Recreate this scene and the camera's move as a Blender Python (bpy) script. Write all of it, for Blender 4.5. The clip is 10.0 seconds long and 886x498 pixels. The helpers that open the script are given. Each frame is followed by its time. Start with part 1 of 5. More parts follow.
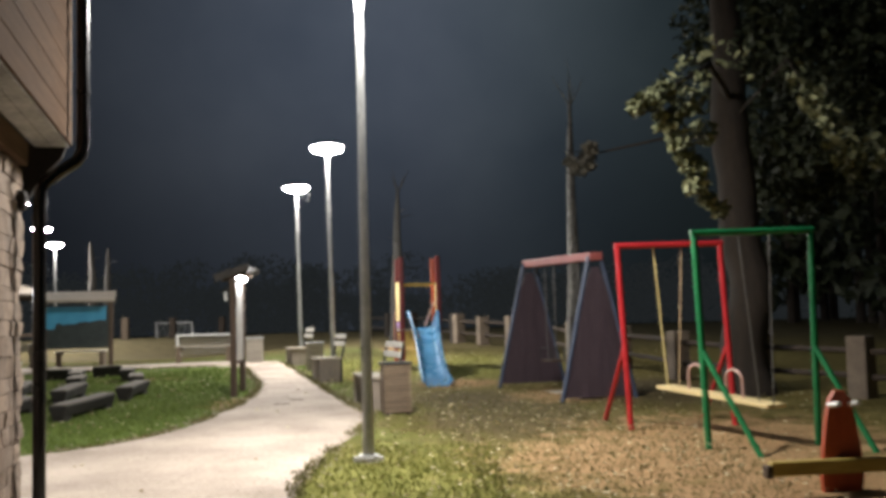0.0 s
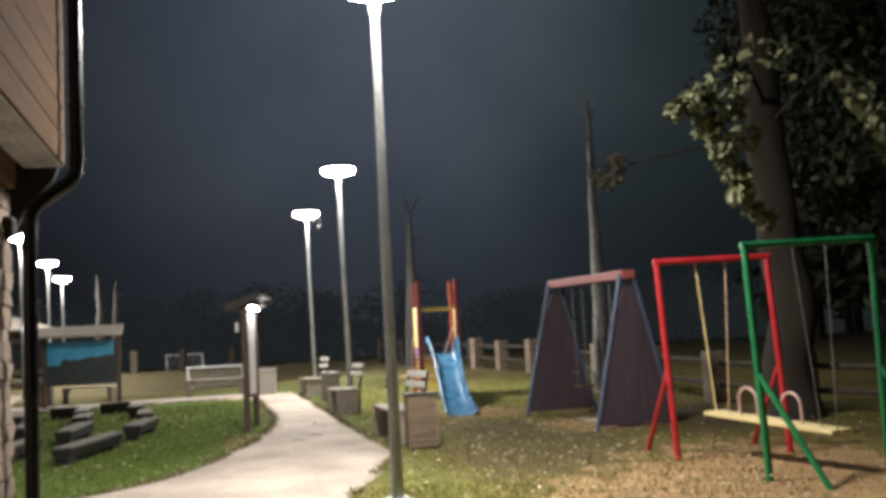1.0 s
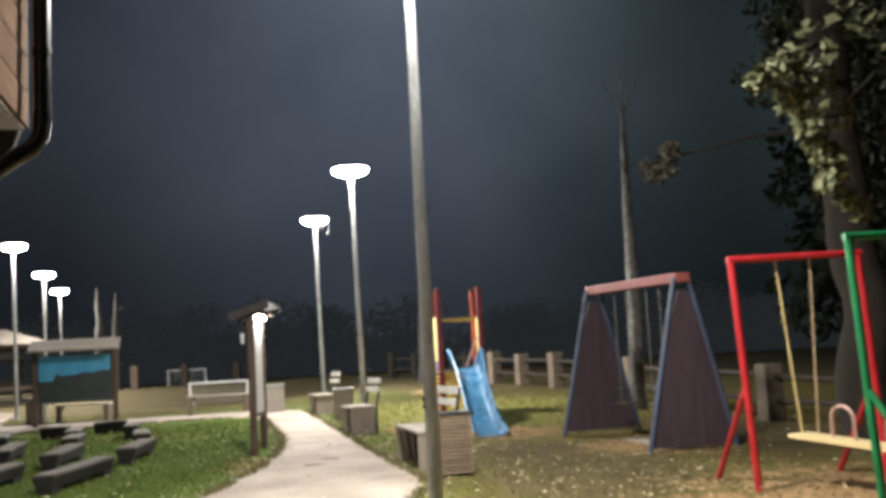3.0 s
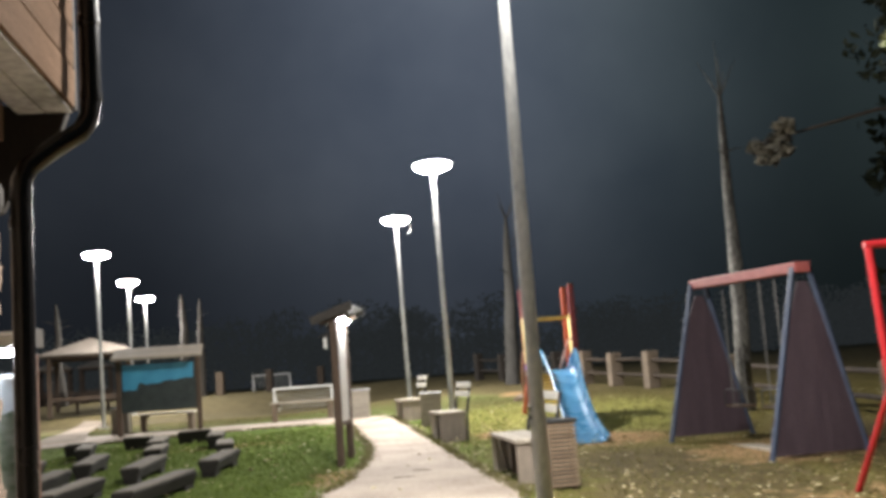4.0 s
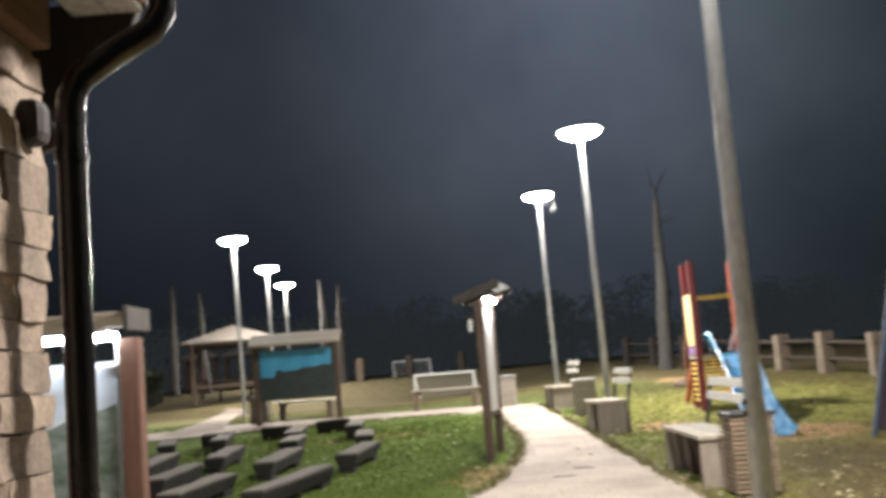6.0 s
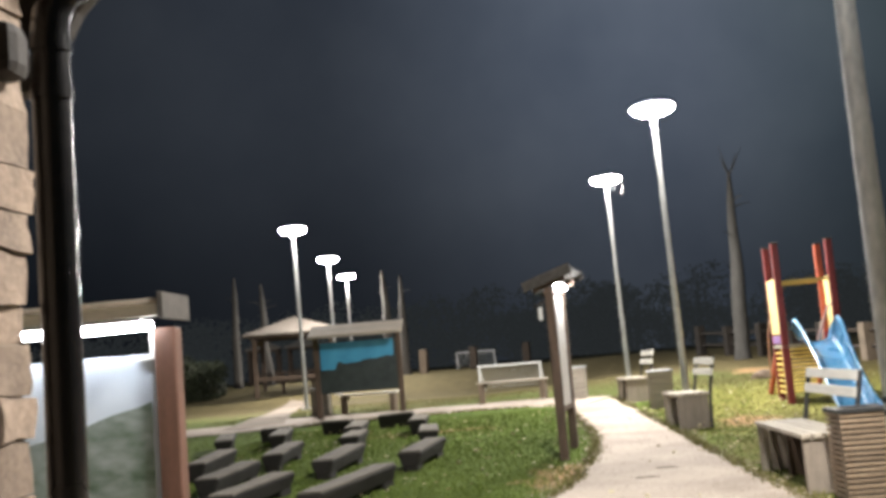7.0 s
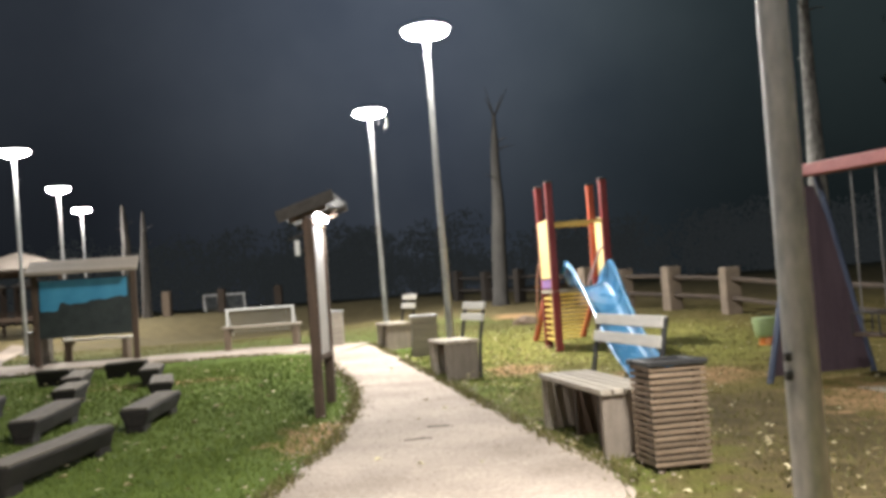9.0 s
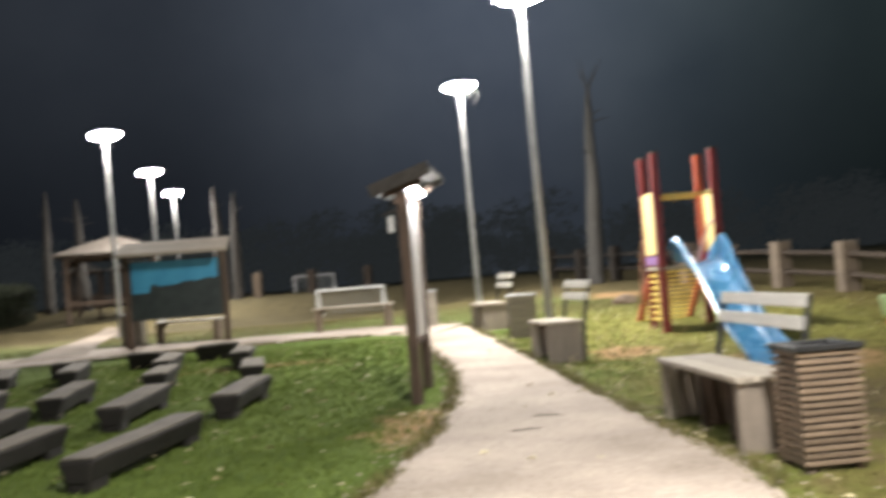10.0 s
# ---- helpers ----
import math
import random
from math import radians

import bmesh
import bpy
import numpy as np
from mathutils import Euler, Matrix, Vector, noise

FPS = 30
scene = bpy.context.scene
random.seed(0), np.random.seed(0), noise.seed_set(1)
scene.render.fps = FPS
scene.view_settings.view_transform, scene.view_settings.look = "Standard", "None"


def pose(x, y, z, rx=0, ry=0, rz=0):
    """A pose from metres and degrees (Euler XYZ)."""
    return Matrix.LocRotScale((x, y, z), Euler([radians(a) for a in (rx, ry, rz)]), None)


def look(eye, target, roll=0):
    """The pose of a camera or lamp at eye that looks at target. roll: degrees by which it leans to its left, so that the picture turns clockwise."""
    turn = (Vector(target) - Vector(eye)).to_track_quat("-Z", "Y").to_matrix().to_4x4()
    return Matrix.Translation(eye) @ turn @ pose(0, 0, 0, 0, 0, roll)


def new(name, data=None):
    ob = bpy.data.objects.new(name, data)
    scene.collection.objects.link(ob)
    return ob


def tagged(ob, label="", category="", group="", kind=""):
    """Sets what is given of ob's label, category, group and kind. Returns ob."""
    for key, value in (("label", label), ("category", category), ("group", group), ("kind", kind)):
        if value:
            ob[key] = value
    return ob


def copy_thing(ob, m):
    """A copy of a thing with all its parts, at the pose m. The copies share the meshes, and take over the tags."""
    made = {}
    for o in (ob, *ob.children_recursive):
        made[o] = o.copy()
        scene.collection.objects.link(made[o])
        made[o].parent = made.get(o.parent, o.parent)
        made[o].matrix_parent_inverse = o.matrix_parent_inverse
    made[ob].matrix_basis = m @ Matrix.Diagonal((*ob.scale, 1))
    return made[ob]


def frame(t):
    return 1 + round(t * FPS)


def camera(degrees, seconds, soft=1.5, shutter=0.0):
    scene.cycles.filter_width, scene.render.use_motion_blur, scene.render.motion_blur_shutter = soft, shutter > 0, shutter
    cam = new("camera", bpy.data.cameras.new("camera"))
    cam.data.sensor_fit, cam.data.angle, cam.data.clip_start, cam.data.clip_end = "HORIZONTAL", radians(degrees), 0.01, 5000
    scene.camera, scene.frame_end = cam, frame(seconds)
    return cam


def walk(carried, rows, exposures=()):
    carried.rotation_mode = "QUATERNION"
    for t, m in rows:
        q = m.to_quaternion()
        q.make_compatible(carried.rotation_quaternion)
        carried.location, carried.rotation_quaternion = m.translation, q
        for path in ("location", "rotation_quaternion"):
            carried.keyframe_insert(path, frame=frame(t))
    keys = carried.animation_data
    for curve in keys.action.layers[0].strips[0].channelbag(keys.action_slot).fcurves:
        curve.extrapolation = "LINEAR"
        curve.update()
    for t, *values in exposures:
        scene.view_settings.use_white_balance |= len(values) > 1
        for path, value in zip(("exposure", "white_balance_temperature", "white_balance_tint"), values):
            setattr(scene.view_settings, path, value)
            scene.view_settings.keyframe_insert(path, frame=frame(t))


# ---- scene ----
cam = camera(46.51, 10.0, 3.7, 0.9)

PATH = [
    (0, (0.045, 1.031, 2.056), (0.056, 3.025, 2.208), -1.58),
    (0.5, (-0.065, 1.377, 2.073), (-0.076, 3.370, 2.239), -2.05),
    (1, (-0.152, 1.885, 2.104), (-0.155, 3.875, 2.303), -3.09),
    (1.5, (-0.277, 2.251, 2.111), (-0.274, 4.240, 2.325), -3.25),
    (2, (-0.325, 2.657, 2.082), (-0.317, 4.646, 2.296), -2.91),
    (3.5, (-0.615, 3.940, 2.128), (-0.657, 5.926, 2.363), -3.98),
    (4, (-0.696, 4.393, 2.159), (-0.856, 6.372, 2.397), -4.20),
    (4.5, (-0.855, 4.757, 2.184), (-1.022, 6.735, 2.426), -4.59),
    (5, (-0.929, 5.164, 2.162), (-1.153, 7.136, 2.408), -4.23),
    (5.5, (-0.989, 5.485, 2.168), (-1.308, 7.445, 2.405), -4.31),
    (7, (-1.330, 6.648, 2.184), (-1.869, 8.561, 2.407), -4.79),
    (7.5, (-1.445, 7.019, 2.201), (-1.905, 8.956, 2.394), -3.99),
    (8, (-1.513, 7.533, 2.170), (-1.789, 9.509, 2.311), -2.48),
    (8.5, (-1.590, 7.979, 2.131), (-1.756, 9.970, 2.235), -2.47),
    (9, (-1.686, 8.308, 2.154), (-1.769, 10.305, 2.235), -4.02),
    (9.5, (-1.725, 8.679, 2.155), (-1.840, 10.674, 2.237), -4.48),
    (10, (-1.875, 8.986, 2.151), (-2.128, 10.970, 2.205), -4.51),
]

walk(cam, [(t, look(e, a, r)) for t, e, a, r in PATH], [(0.0, 0.14), (2.0, 0.25), (3.5, 0.46), (5.5, 0.6), (7.0, 0.63), (8.0, 0.51), (9.0, 0.46), (10.0, 0.49)])

# ---- night sky ----
world = bpy.data.worlds.new("night_sky")
scene.world = world
world.use_nodes = True
wn, wl = world.node_tree.nodes, world.node_tree.links
wn.clear()
w_out, w_bg = wn.new("ShaderNodeOutputWorld"), wn.new("ShaderNodeBackground")
w_co, w_no, w_ra = wn.new("ShaderNodeTexCoord"), wn.new("ShaderNodeTexNoise"), wn.new("ShaderNodeValToRGB")
w_no.inputs["Scale"].default_value = 3.4
w_no.inputs["Detail"].default_value = 5
w_ra.color_ramp.elements[0].position, w_ra.color_ramp.elements[1].position = 0.34, 0.68
w_ra.color_ramp.elements[0].color = (0.0247, 0.031, 0.043, 1)
w_ra.color_ramp.elements[1].color = (0.0432, 0.051, 0.0645, 1)
# the misty air is lighter well above the horizon
w_sep, w_up, w_mul = wn.new("ShaderNodeSeparateXYZ"), wn.new("ShaderNodeMapRange"), wn.new("ShaderNodeMath")
w_up.interpolation_type = "SMOOTHSTEP"
w_up.inputs["From Min"].default_value, w_up.inputs["From Max"].default_value = 0.03, 0.3
w_up.inputs["To Min"].default_value, w_up.inputs["To Max"].default_value = 0.42, 1.17
w_mul.operation = "MULTIPLY"
w_top = wn.new("ShaderNodeMapRange")
w_top.interpolation_type = "SMOOTHSTEP"
w_top.inputs["From Min"].default_value, w_top.inputs["From Max"].default_value = 0.25, 1.0
w_top.inputs["To Min"].default_value, w_top.inputs["To Max"].default_value = 1.0, 3.0
wl.new(w_sep.outputs["Z"], w_top.inputs["Value"])
wl.new(w_top.outputs["Result"], w_mul.inputs[1])
wl.new(w_co.outputs["Generated"], w_no.inputs["Vector"])
wl.new(w_co.outputs["Generated"], w_sep.inputs[0])
wl.new(w_sep.outputs["Z"], w_up.inputs["Value"])
wl.new(w_up.outputs["Result"], w_mul.inputs[0])
# a broad glow of mist to the north, fading to west and east
w_az, w_abs, w_glow, w_all = (wn.new("ShaderNodeMath") for _ in range(4))
w_rng = wn.new("ShaderNodeMapRange")
w_az.operation, w_abs.operation, w_glow.operation, w_all.operation = "ARCTAN2", "SUBTRACT", "ABSOLUTE", "MULTIPLY"
w_rng.interpolation_type = "SMOOTHSTEP"
w_abs.inputs[1].default_value = -0.055
w_rng.inputs["From Min"].default_value, w_rng.inputs["From Max"].default_value = 0.0, 0.36
w_rng.inputs["To Min"].default_value, w_rng.inputs["To Max"].default_value = 1.62, 0.45
wl.new(w_sep.outputs["X"], w_az.inputs[0])
wl.new(w_sep.outputs["Y"], w_az.inputs[1])
wl.new(w_az.outputs[0], w_abs.inputs[0])
wl.new(w_abs.outputs[0], w_glow.inputs[0])
wl.new(w_glow.outputs[0], w_rng.inputs["Value"])
w_far, w_side = wn.new("ShaderNodeMapRange"), wn.new("ShaderNodeMath")
w_far.interpolation_type, w_side.operation = "SMOOTHSTEP", "MULTIPLY"
w_far.inputs["From Min"].default_value, w_far.inputs["From Max"].default_value = 0.36, 0.62
w_far.inputs["To Min"].default_value, w_far.inputs["To Max"].default_value = 1.0, 0.6
wl.new(w_glow.outputs[0], w_far.inputs["Value"])
wl.new(w_rng.outputs["Result"], w_side.inputs[0])
wl.new(w_far.outputs["Result"], w_side.inputs[1])
wl.new(w_side.outputs[0], w_all.inputs[0])
wl.new(w_mul.outputs[0], w_all.inputs[1])
wl.new(w_all.outputs[0], w_bg.inputs["Strength"])
wl.new(w_no.outputs["Fac"], w_ra.inputs["Fac"])
# bluer to the west, greener over the woods to the east
w_east, w_tint = wn.new("ShaderNodeMapRange"), wn.new("ShaderNodeMix")
w_east.inputs["From Min"].default_value, w_east.inputs["From Max"].default_value = -0.02, 0.3
w_tint.data_type, w_tint.blend_type = "RGBA", "MULTIPLY"
w_tint.inputs["B"].default_value = (0.77, 0.93, 0.77, 1)
wl.new(w_az.outputs[0], w_east.inputs["Value"])
wl.new(w_east.outputs["Result"], w_tint.inputs["Factor"])
wl.new(w_ra.outputs["Color"], w_tint.inputs["A"])
wl.new(w_tint.outputs["Result"], w_bg.inputs["Color"])
wl.new(w_bg.outputs["Background"], w_out.inputs["Surface"])

LAMP_GLOW = 620.0
STRIP_GLOW = 36.0


# ---- materials ----
def rgb(c):
    return (c[0], c[1], c[2], 1.0)


def surface(name, dark, light, rough=0.7, metal=0.0, scale=6.0, stretch=(1, 1, 1), fine=60.0, bump=0.15, vary=0.0, coat=0.0):
    """Two noise scales mix the colours dark and light; vary: brightness spread from object to object."""
    m = bpy.data.materials.new(name)
    m.use_nodes = True
    n, l = m.node_tree.nodes, m.node_tree.links
    b = n["Principled BSDF"]
    co, mp = n.new("ShaderNodeTexCoord"), n.new("ShaderNodeMapping")
    mp.inputs["Scale"].default_value = stretch
    l.new(co.outputs["Object"], mp.inputs["Vector"])
    big, small = n.new("ShaderNodeTexNoise"), n.new("ShaderNodeTexNoise")
    big.inputs["Scale"].default_value, big.inputs["Detail"].default_value = scale, 4
    small.inputs["Scale"].default_value, small.inputs["Detail"].default_value = fine, 3
    for t in (big, small):
        l.new(mp.outputs["Vector"], t.inputs["Vector"])
    mix = n.new("ShaderNodeMath")
    mix.operation = "MULTIPLY_ADD"
    mix.inputs[1].default_value = 0.45
    l.new(small.outputs["Fac"], mix.inputs[0])
    half = n.new("ShaderNodeMath")
    half.operation = "MULTIPLY"
    half.inputs[1].default_value = 0.55
    l.new(big.outputs["Fac"], half.inputs[0])
    l.new(half.outputs[0], mix.inputs[2])
    ramp = n.new("ShaderNodeValToRGB")
    ramp.color_ramp.elements[0].position, ramp.color_ramp.elements[1].position = 0.35, 0.65
    ramp.color_ramp.elements[0].color, ramp.color_ramp.elements[1].color = rgb(dark), rgb(light)
    l.new(mix.outputs[0], ramp.inputs["Fac"])
    colour = ramp.outputs["Color"]
    if vary:
        info, hsv, rng = n.new("ShaderNodeObjectInfo"), n.new("ShaderNodeHueSaturation"), n.new("ShaderNodeMapRange")
        rng.inputs["To Min"].default_value, rng.inputs["To Max"].default_value = 1 - vary, 1 + vary
        l.new(info.outputs["Random"], rng.inputs["Value"])
        l.new(rng.outputs["Result"], hsv.inputs["Value"])
        l.new(colour, hsv.inputs["Color"])
        colour = hsv.outputs["Color"]
    l.new(colour, b.inputs["Base Color"])
    rr = n.new("ShaderNodeMapRange")
    rr.inputs["To Min"].default_value, rr.inputs["To Max"].default_value = max(0.05, rough - 0.12), min(1, rough + 0.12)
    l.new(big.outputs["Fac"], rr.inputs["Value"])
    l.new(rr.outputs["Result"], b.inputs["Roughness"])
    b.inputs["Metallic"].default_value = metal
    b.inputs["Coat Weight"].default_value = coat
    if bump:
        bp = n.new("ShaderNodeBump")
        bp.inputs["Strength"].default_value, bp.inputs["Distance"].default_value = bump, 0.01
        l.new(mix.outputs[0], bp.inputs["Height"])
        l.new(bp.outputs["Normal"], b.inputs["Normal"])
    return m


def glowing(name, colour, strength):
    m = bpy.data.materials.new(name)
    m.use_nodes = True
    b = m.node_tree.nodes["Principled BSDF"]
    b.inputs["Base Color"].default_value = rgb((0.8, 0.8, 0.8))
    b.inputs["Emission Color"].default_value = rgb(colour)
    b.inputs["Emission Strength"].default_value = strength
    return m


def leaf_material(name, dark, light):
    m = bpy.data.materials.new(name)
    m.use_nodes = True
    n, l = m.node_tree.nodes, m.node_tree.links
    b = n["Principled BSDF"]
    geo, ramp = n.new("ShaderNodeNewGeometry"), n.new("ShaderNodeValToRGB")
    ramp.color_ramp.elements[0].color, ramp.color_ramp.elements[1].color = rgb(dark), rgb(light)
    l.new(geo.outputs["Random Per Island"], ramp.inputs["Fac"])
    l.new(ramp.outputs["Color"], b.inputs["Base Color"])
    b.inputs["Roughness"].default_value = 0.6
    b.inputs["Specular IOR Level"].default_value = 0.25
    return m


M_POLE = surface("galvanised_steel", (0.28, 0.29, 0.295), (0.52, 0.52, 0.51), 0.46, 0.55, 7, (1, 1, 0.35), 40, 0.08)
M_CAP = surface("lamp_cap_grey", (0.3, 0.3, 0.31), (0.4, 0.4, 0.4), 0.5, 0.4)
M_LENS = glowing("lamp_lens_lit", (1.0, 0.962, 0.91), LAMP_GLOW)
M_STRIP = glowing("strip_tube_lit", (0.93, 0.96, 1.0), STRIP_GLOW)
M_SIGNSTRIP = glowing("sign_tube_lit", (0.95, 0.97, 1.0), 190.0)
M_NOTICE = surface("pale_notice_print", (0.6, 0.575, 0.55), (0.74, 0.72, 0.7), 0.45, 0, 3, (1, 1, 1), 18, 0.03)
# split log face, lightened to carry the lamplight from above
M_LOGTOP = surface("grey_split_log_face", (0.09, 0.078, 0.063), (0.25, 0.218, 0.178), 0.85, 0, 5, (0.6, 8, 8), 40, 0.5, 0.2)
M_SIGNWOOD = surface("sign_post_wood", (0.045, 0.028, 0.018), (0.115, 0.073, 0.05), 0.7, 0, 4, (6, 6, 0.8), 40, 0.3, 0.1)
M_GREYSLAT = surface("grey_weathered_slat", (0.2, 0.175, 0.143), (0.31, 0.275, 0.23), 0.75, 0, 4, (1, 10, 10), 30, 0.2, 0.06)
M_FENCEWOOD = surface("brown_fence_wood", (0.028, 0.019, 0.013), (0.07, 0.049, 0.034), 0.85, 0, 4, (1, 1, 6), 40, 0.3, 0.12)
M_BENCHBROWN = surface("brown_bench_leg", (0.1, 0.072, 0.05), (0.2, 0.15, 0.108), 0.8, 0, 4, (6, 6, 1), 40, 0.25, 0.1)
M_CONCRETE = surface("concrete", (0.3, 0.29, 0.27), (0.46, 0.44, 0.4), 0.85, 0, 5, (1, 1, 1), 70, 0.3)
M_PILLAR = surface("tan_render", (0.14, 0.108, 0.08), (0.26, 0.205, 0.155), 0.9, 0, 4, (1, 1, 1), 50, 0.4, 0.1)
M_GREYWOOD = surface("weathered_wood", (0.26, 0.22, 0.175), (0.46, 0.41, 0.335), 0.75, 0, 4, (1, 10, 10), 30, 0.3, 0.16)
M_PALEWOOD = surface("pale_painted_wood", (0.5, 0.48, 0.43), (0.68, 0.65, 0.6), 0.65, 0, 4, (1, 10, 10), 30, 0.2, 0.08)
M_PANELWOOD = surface("bench_panel_board", (0.175, 0.143, 0.113), (0.28, 0.233, 0.188), 0.8, 0, 3, (6, 6, 1), 30, 0.25, 0.1)
M_DARKMETAL = surface("dark_painted_metal", (0.02, 0.02, 0.022), (0.05, 0.05, 0.05), 0.45, 0.2)
# log bark, darkened so the sides hold their shade in the colour
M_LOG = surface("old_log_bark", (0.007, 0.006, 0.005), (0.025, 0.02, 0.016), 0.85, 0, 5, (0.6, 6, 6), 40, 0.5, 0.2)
M_DARKWOOD = surface("dark_stained_wood", (0.035, 0.022, 0.014), (0.095, 0.06, 0.038), 0.7, 0, 4, (6, 6, 0.8), 40, 0.3, 0.1)
M_BLACKWOOD = surface("blackened_timber", (0.01, 0.0075, 0.0055), (0.03, 0.022, 0.016), 0.8, 0, 4, (6, 6, 0.8), 40, 0.3, 0.1)
M_REDWOOD = surface("red_brown_stained_post", (0.075, 0.035, 0.022), (0.14, 0.065, 0.043), 0.6, 0, 3, (6, 6, 0.8), 40, 0.3, 0.1)
M_ROOFWOOD = surface("sign_roof_boards", (0.2, 0.165, 0.13), (0.38, 0.33, 0.27), 0.8, 0, 3, (0.8, 6, 6), 30, 0.3, 0.1)
M_ROOFDARK = surface("dark_roof_boards", (0.032, 0.028, 0.024), (0.075, 0.067, 0.06), 0.85, 0, 3, (0.8, 6, 6), 30, 0.3, 0.1)
M_SIDING = surface("brown_timber_siding", (0.09, 0.056, 0.036), (0.155, 0.1, 0.067), 0.85, 0, 2.5, (8, 0.7, 8), 30, 0.25, 0.12)
M_SIDING.node_tree.nodes["Principled BSDF"].inputs["Specular IOR Level"].default_value = 0.03
M_SOFFIT = surface("soffit_boards", (0.2, 0.193, 0.185), (0.5, 0.488, 0.47), 0.8, 0, 2, (1, 1, 1), 20, 0.2, 0.1)
M_STONE = surface("rough_limestone", (0.128, 0.092, 0.067), (0.29, 0.217, 0.162), 0.9, 0, 5, (1, 1, 1), 45, 0.8, 0.2)
M_MORTAR = surface("wall_mortar", (0.17, 0.132, 0.1), (0.3, 0.238, 0.185), 0.95, 0, 8, (1, 1, 1), 60, 0.6)
M_PIPE = surface("black_drainpipe", (0.006, 0.006, 0.007), (0.014, 0.013, 0.013), 0.25, 0.0, 3, (1, 1, 1), 40, 0.03)
M_RED = surface("red_enamel", (0.33, 0.012, 0.018), (0.46, 0.025, 0.03), 0.35, 0, 4, (1, 1, 1), 50, 0.05, 0.06)
M_GREEN = surface("green_enamel", (0.006, 0.12, 0.04), (0.013, 0.2, 0.065), 0.35, 0, 4, (1, 1, 1), 50, 0.05)
M_BLUE = surface("faded_blue_steel", (0.048, 0.064, 0.108), (0.08, 0.103, 0.165), 0.4, 0.1, 5, (1, 1, 1), 50, 0.1)
M_BEAMRED = surface("faded_red_beam", (0.3, 0.075, 0.07), (0.42, 0.135, 0.125), 0.55, 0, 5, (1, 1, 1), 50, 0.1)
M_PURPLE = surface("purple_brown_panel", (0.044, 0.028, 0.038), (0.072, 0.048, 0.06), 0.75, 0, 3, (3, 3, 0.7), 40, 0.15, 0.03)
M_YELLOW = surface("yellow_painted_wood", (0.62, 0.42, 0.07), (0.78, 0.57, 0.16), 0.5, 0, 5, (1, 1, 1), 40, 0.12, 0.06)
M_PLANK = surface("pale_yellow_plank", (0.55, 0.43, 0.2), (0.7, 0.57, 0.31), 0.55, 0, 5, (1, 8, 8), 40, 0.15, 0.06)
M_OCHRE = surface("worn_ochre_wood", (0.3, 0.21, 0.04), (0.46, 0.34, 0.09), 0.6, 0, 5, (1, 8, 8), 40, 0.2, 0.06)
M_PALEYELLOW = surface("pale_yellow_panel", (0.72, 0.58, 0.23), (0.82, 0.68, 0.32), 0.5, 0, 4, (1, 1, 1), 40, 0.08)
M_ORANGE = surface("orange_red_wood", (0.34, 0.05, 0.018), (0.47, 0.09, 0.033), 0.5, 0, 5, (6, 6, 0.8), 40, 0.12, 0.08)
M_MAROON = surface("dark_red_post", (0.15, 0.012, 0.014), (0.25, 0.026, 0.026), 0.5, 0, 5, (6, 6, 0.8), 40, 0.12, 0.08)
M_VIOLET = surface("violet_panel", (0.2, 0.1, 0.3), (0.3, 0.16, 0.4), 0.5)
M_SLIDE = surface("blue_slide_plastic", (0.1, 0.34, 0.6), (0.15, 0.43, 0.7), 0.28, 0, 3, (1, 1, 1), 30, 0.04, 0.0, 0.3)
M_PINKBAR = surface("faded_pink_tube", (0.42, 0.24, 0.2), (0.55, 0.36, 0.31), 0.45, 0.1)
M_TANBAR = surface("tan_painted_bar", (0.42, 0.3, 0.16), (0.55, 0.41, 0.24), 0.5)
M_GREYBAR = surface("dull_grey_bar", (0.1, 0.1, 0.1), (0.18, 0.17, 0.16), 0.5, 0.3)
M_WHITE = surface("white_paint", (0.68, 0.68, 0.66), (0.8, 0.8, 0.78), 0.5)
M_NET = surface("white_net_cord", (0.4, 0.4, 0.38), (0.55, 0.55, 0.52), 0.8)
M_BARK = surface("pine_bark", (0.016, 0.012, 0.009), (0.04, 0.029, 0.021), 0.95, 0, 4, (3, 3, 0.7), 30, 1.0)
M_DIMBARK = surface("dull_brown_bark", (0.034, 0.031, 0.027), (0.085, 0.076, 0.068), 0.95, 0, 4, (3, 3, 0.5), 30, 0.9)
M_BIRCH = surface("mottled_birch_bark", (0.035, 0.032, 0.029), (0.33, 0.318, 0.298), 0.9, 0, 3.2, (1, 1, 0.45), 22, 0.7)
M_GREYBARK = surface("grey_brown_bark", (0.036, 0.034, 0.031), (0.074, 0.07, 0.065), 0.95, 0, 4, (3, 3, 0.7), 30, 0.9)
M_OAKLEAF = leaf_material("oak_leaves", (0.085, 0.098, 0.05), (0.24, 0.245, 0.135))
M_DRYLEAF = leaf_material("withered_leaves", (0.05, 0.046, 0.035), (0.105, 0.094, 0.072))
# green leaves beyond the lamplight, with their shade put into the colour
M_UNLITLEAF = leaf_material("unlit_foliage", (0.02, 0.025, 0.014), (0.052, 0.062, 0.034))
M_HAZEGLOW = leaf_material("far_forest_haze_glow", (0.03, 0.04, 0.032), (0.06, 0.07, 0.058))
# faint bluish emission on leaves and trunks stands in for misty air
M_HAZEGLOW.node_tree.nodes["Principled BSDF"].inputs["Emission Color"].default_value = (0.8, 0.92, 1.0, 1)
M_HAZEGLOW.node_tree.nodes["Principled BSDF"].inputs["Emission Strength"].default_value = 0.0135
M_GRASS = leaf_material("lawn_blades", (0.08, 0.115, 0.021), (0.168, 0.215, 0.045))
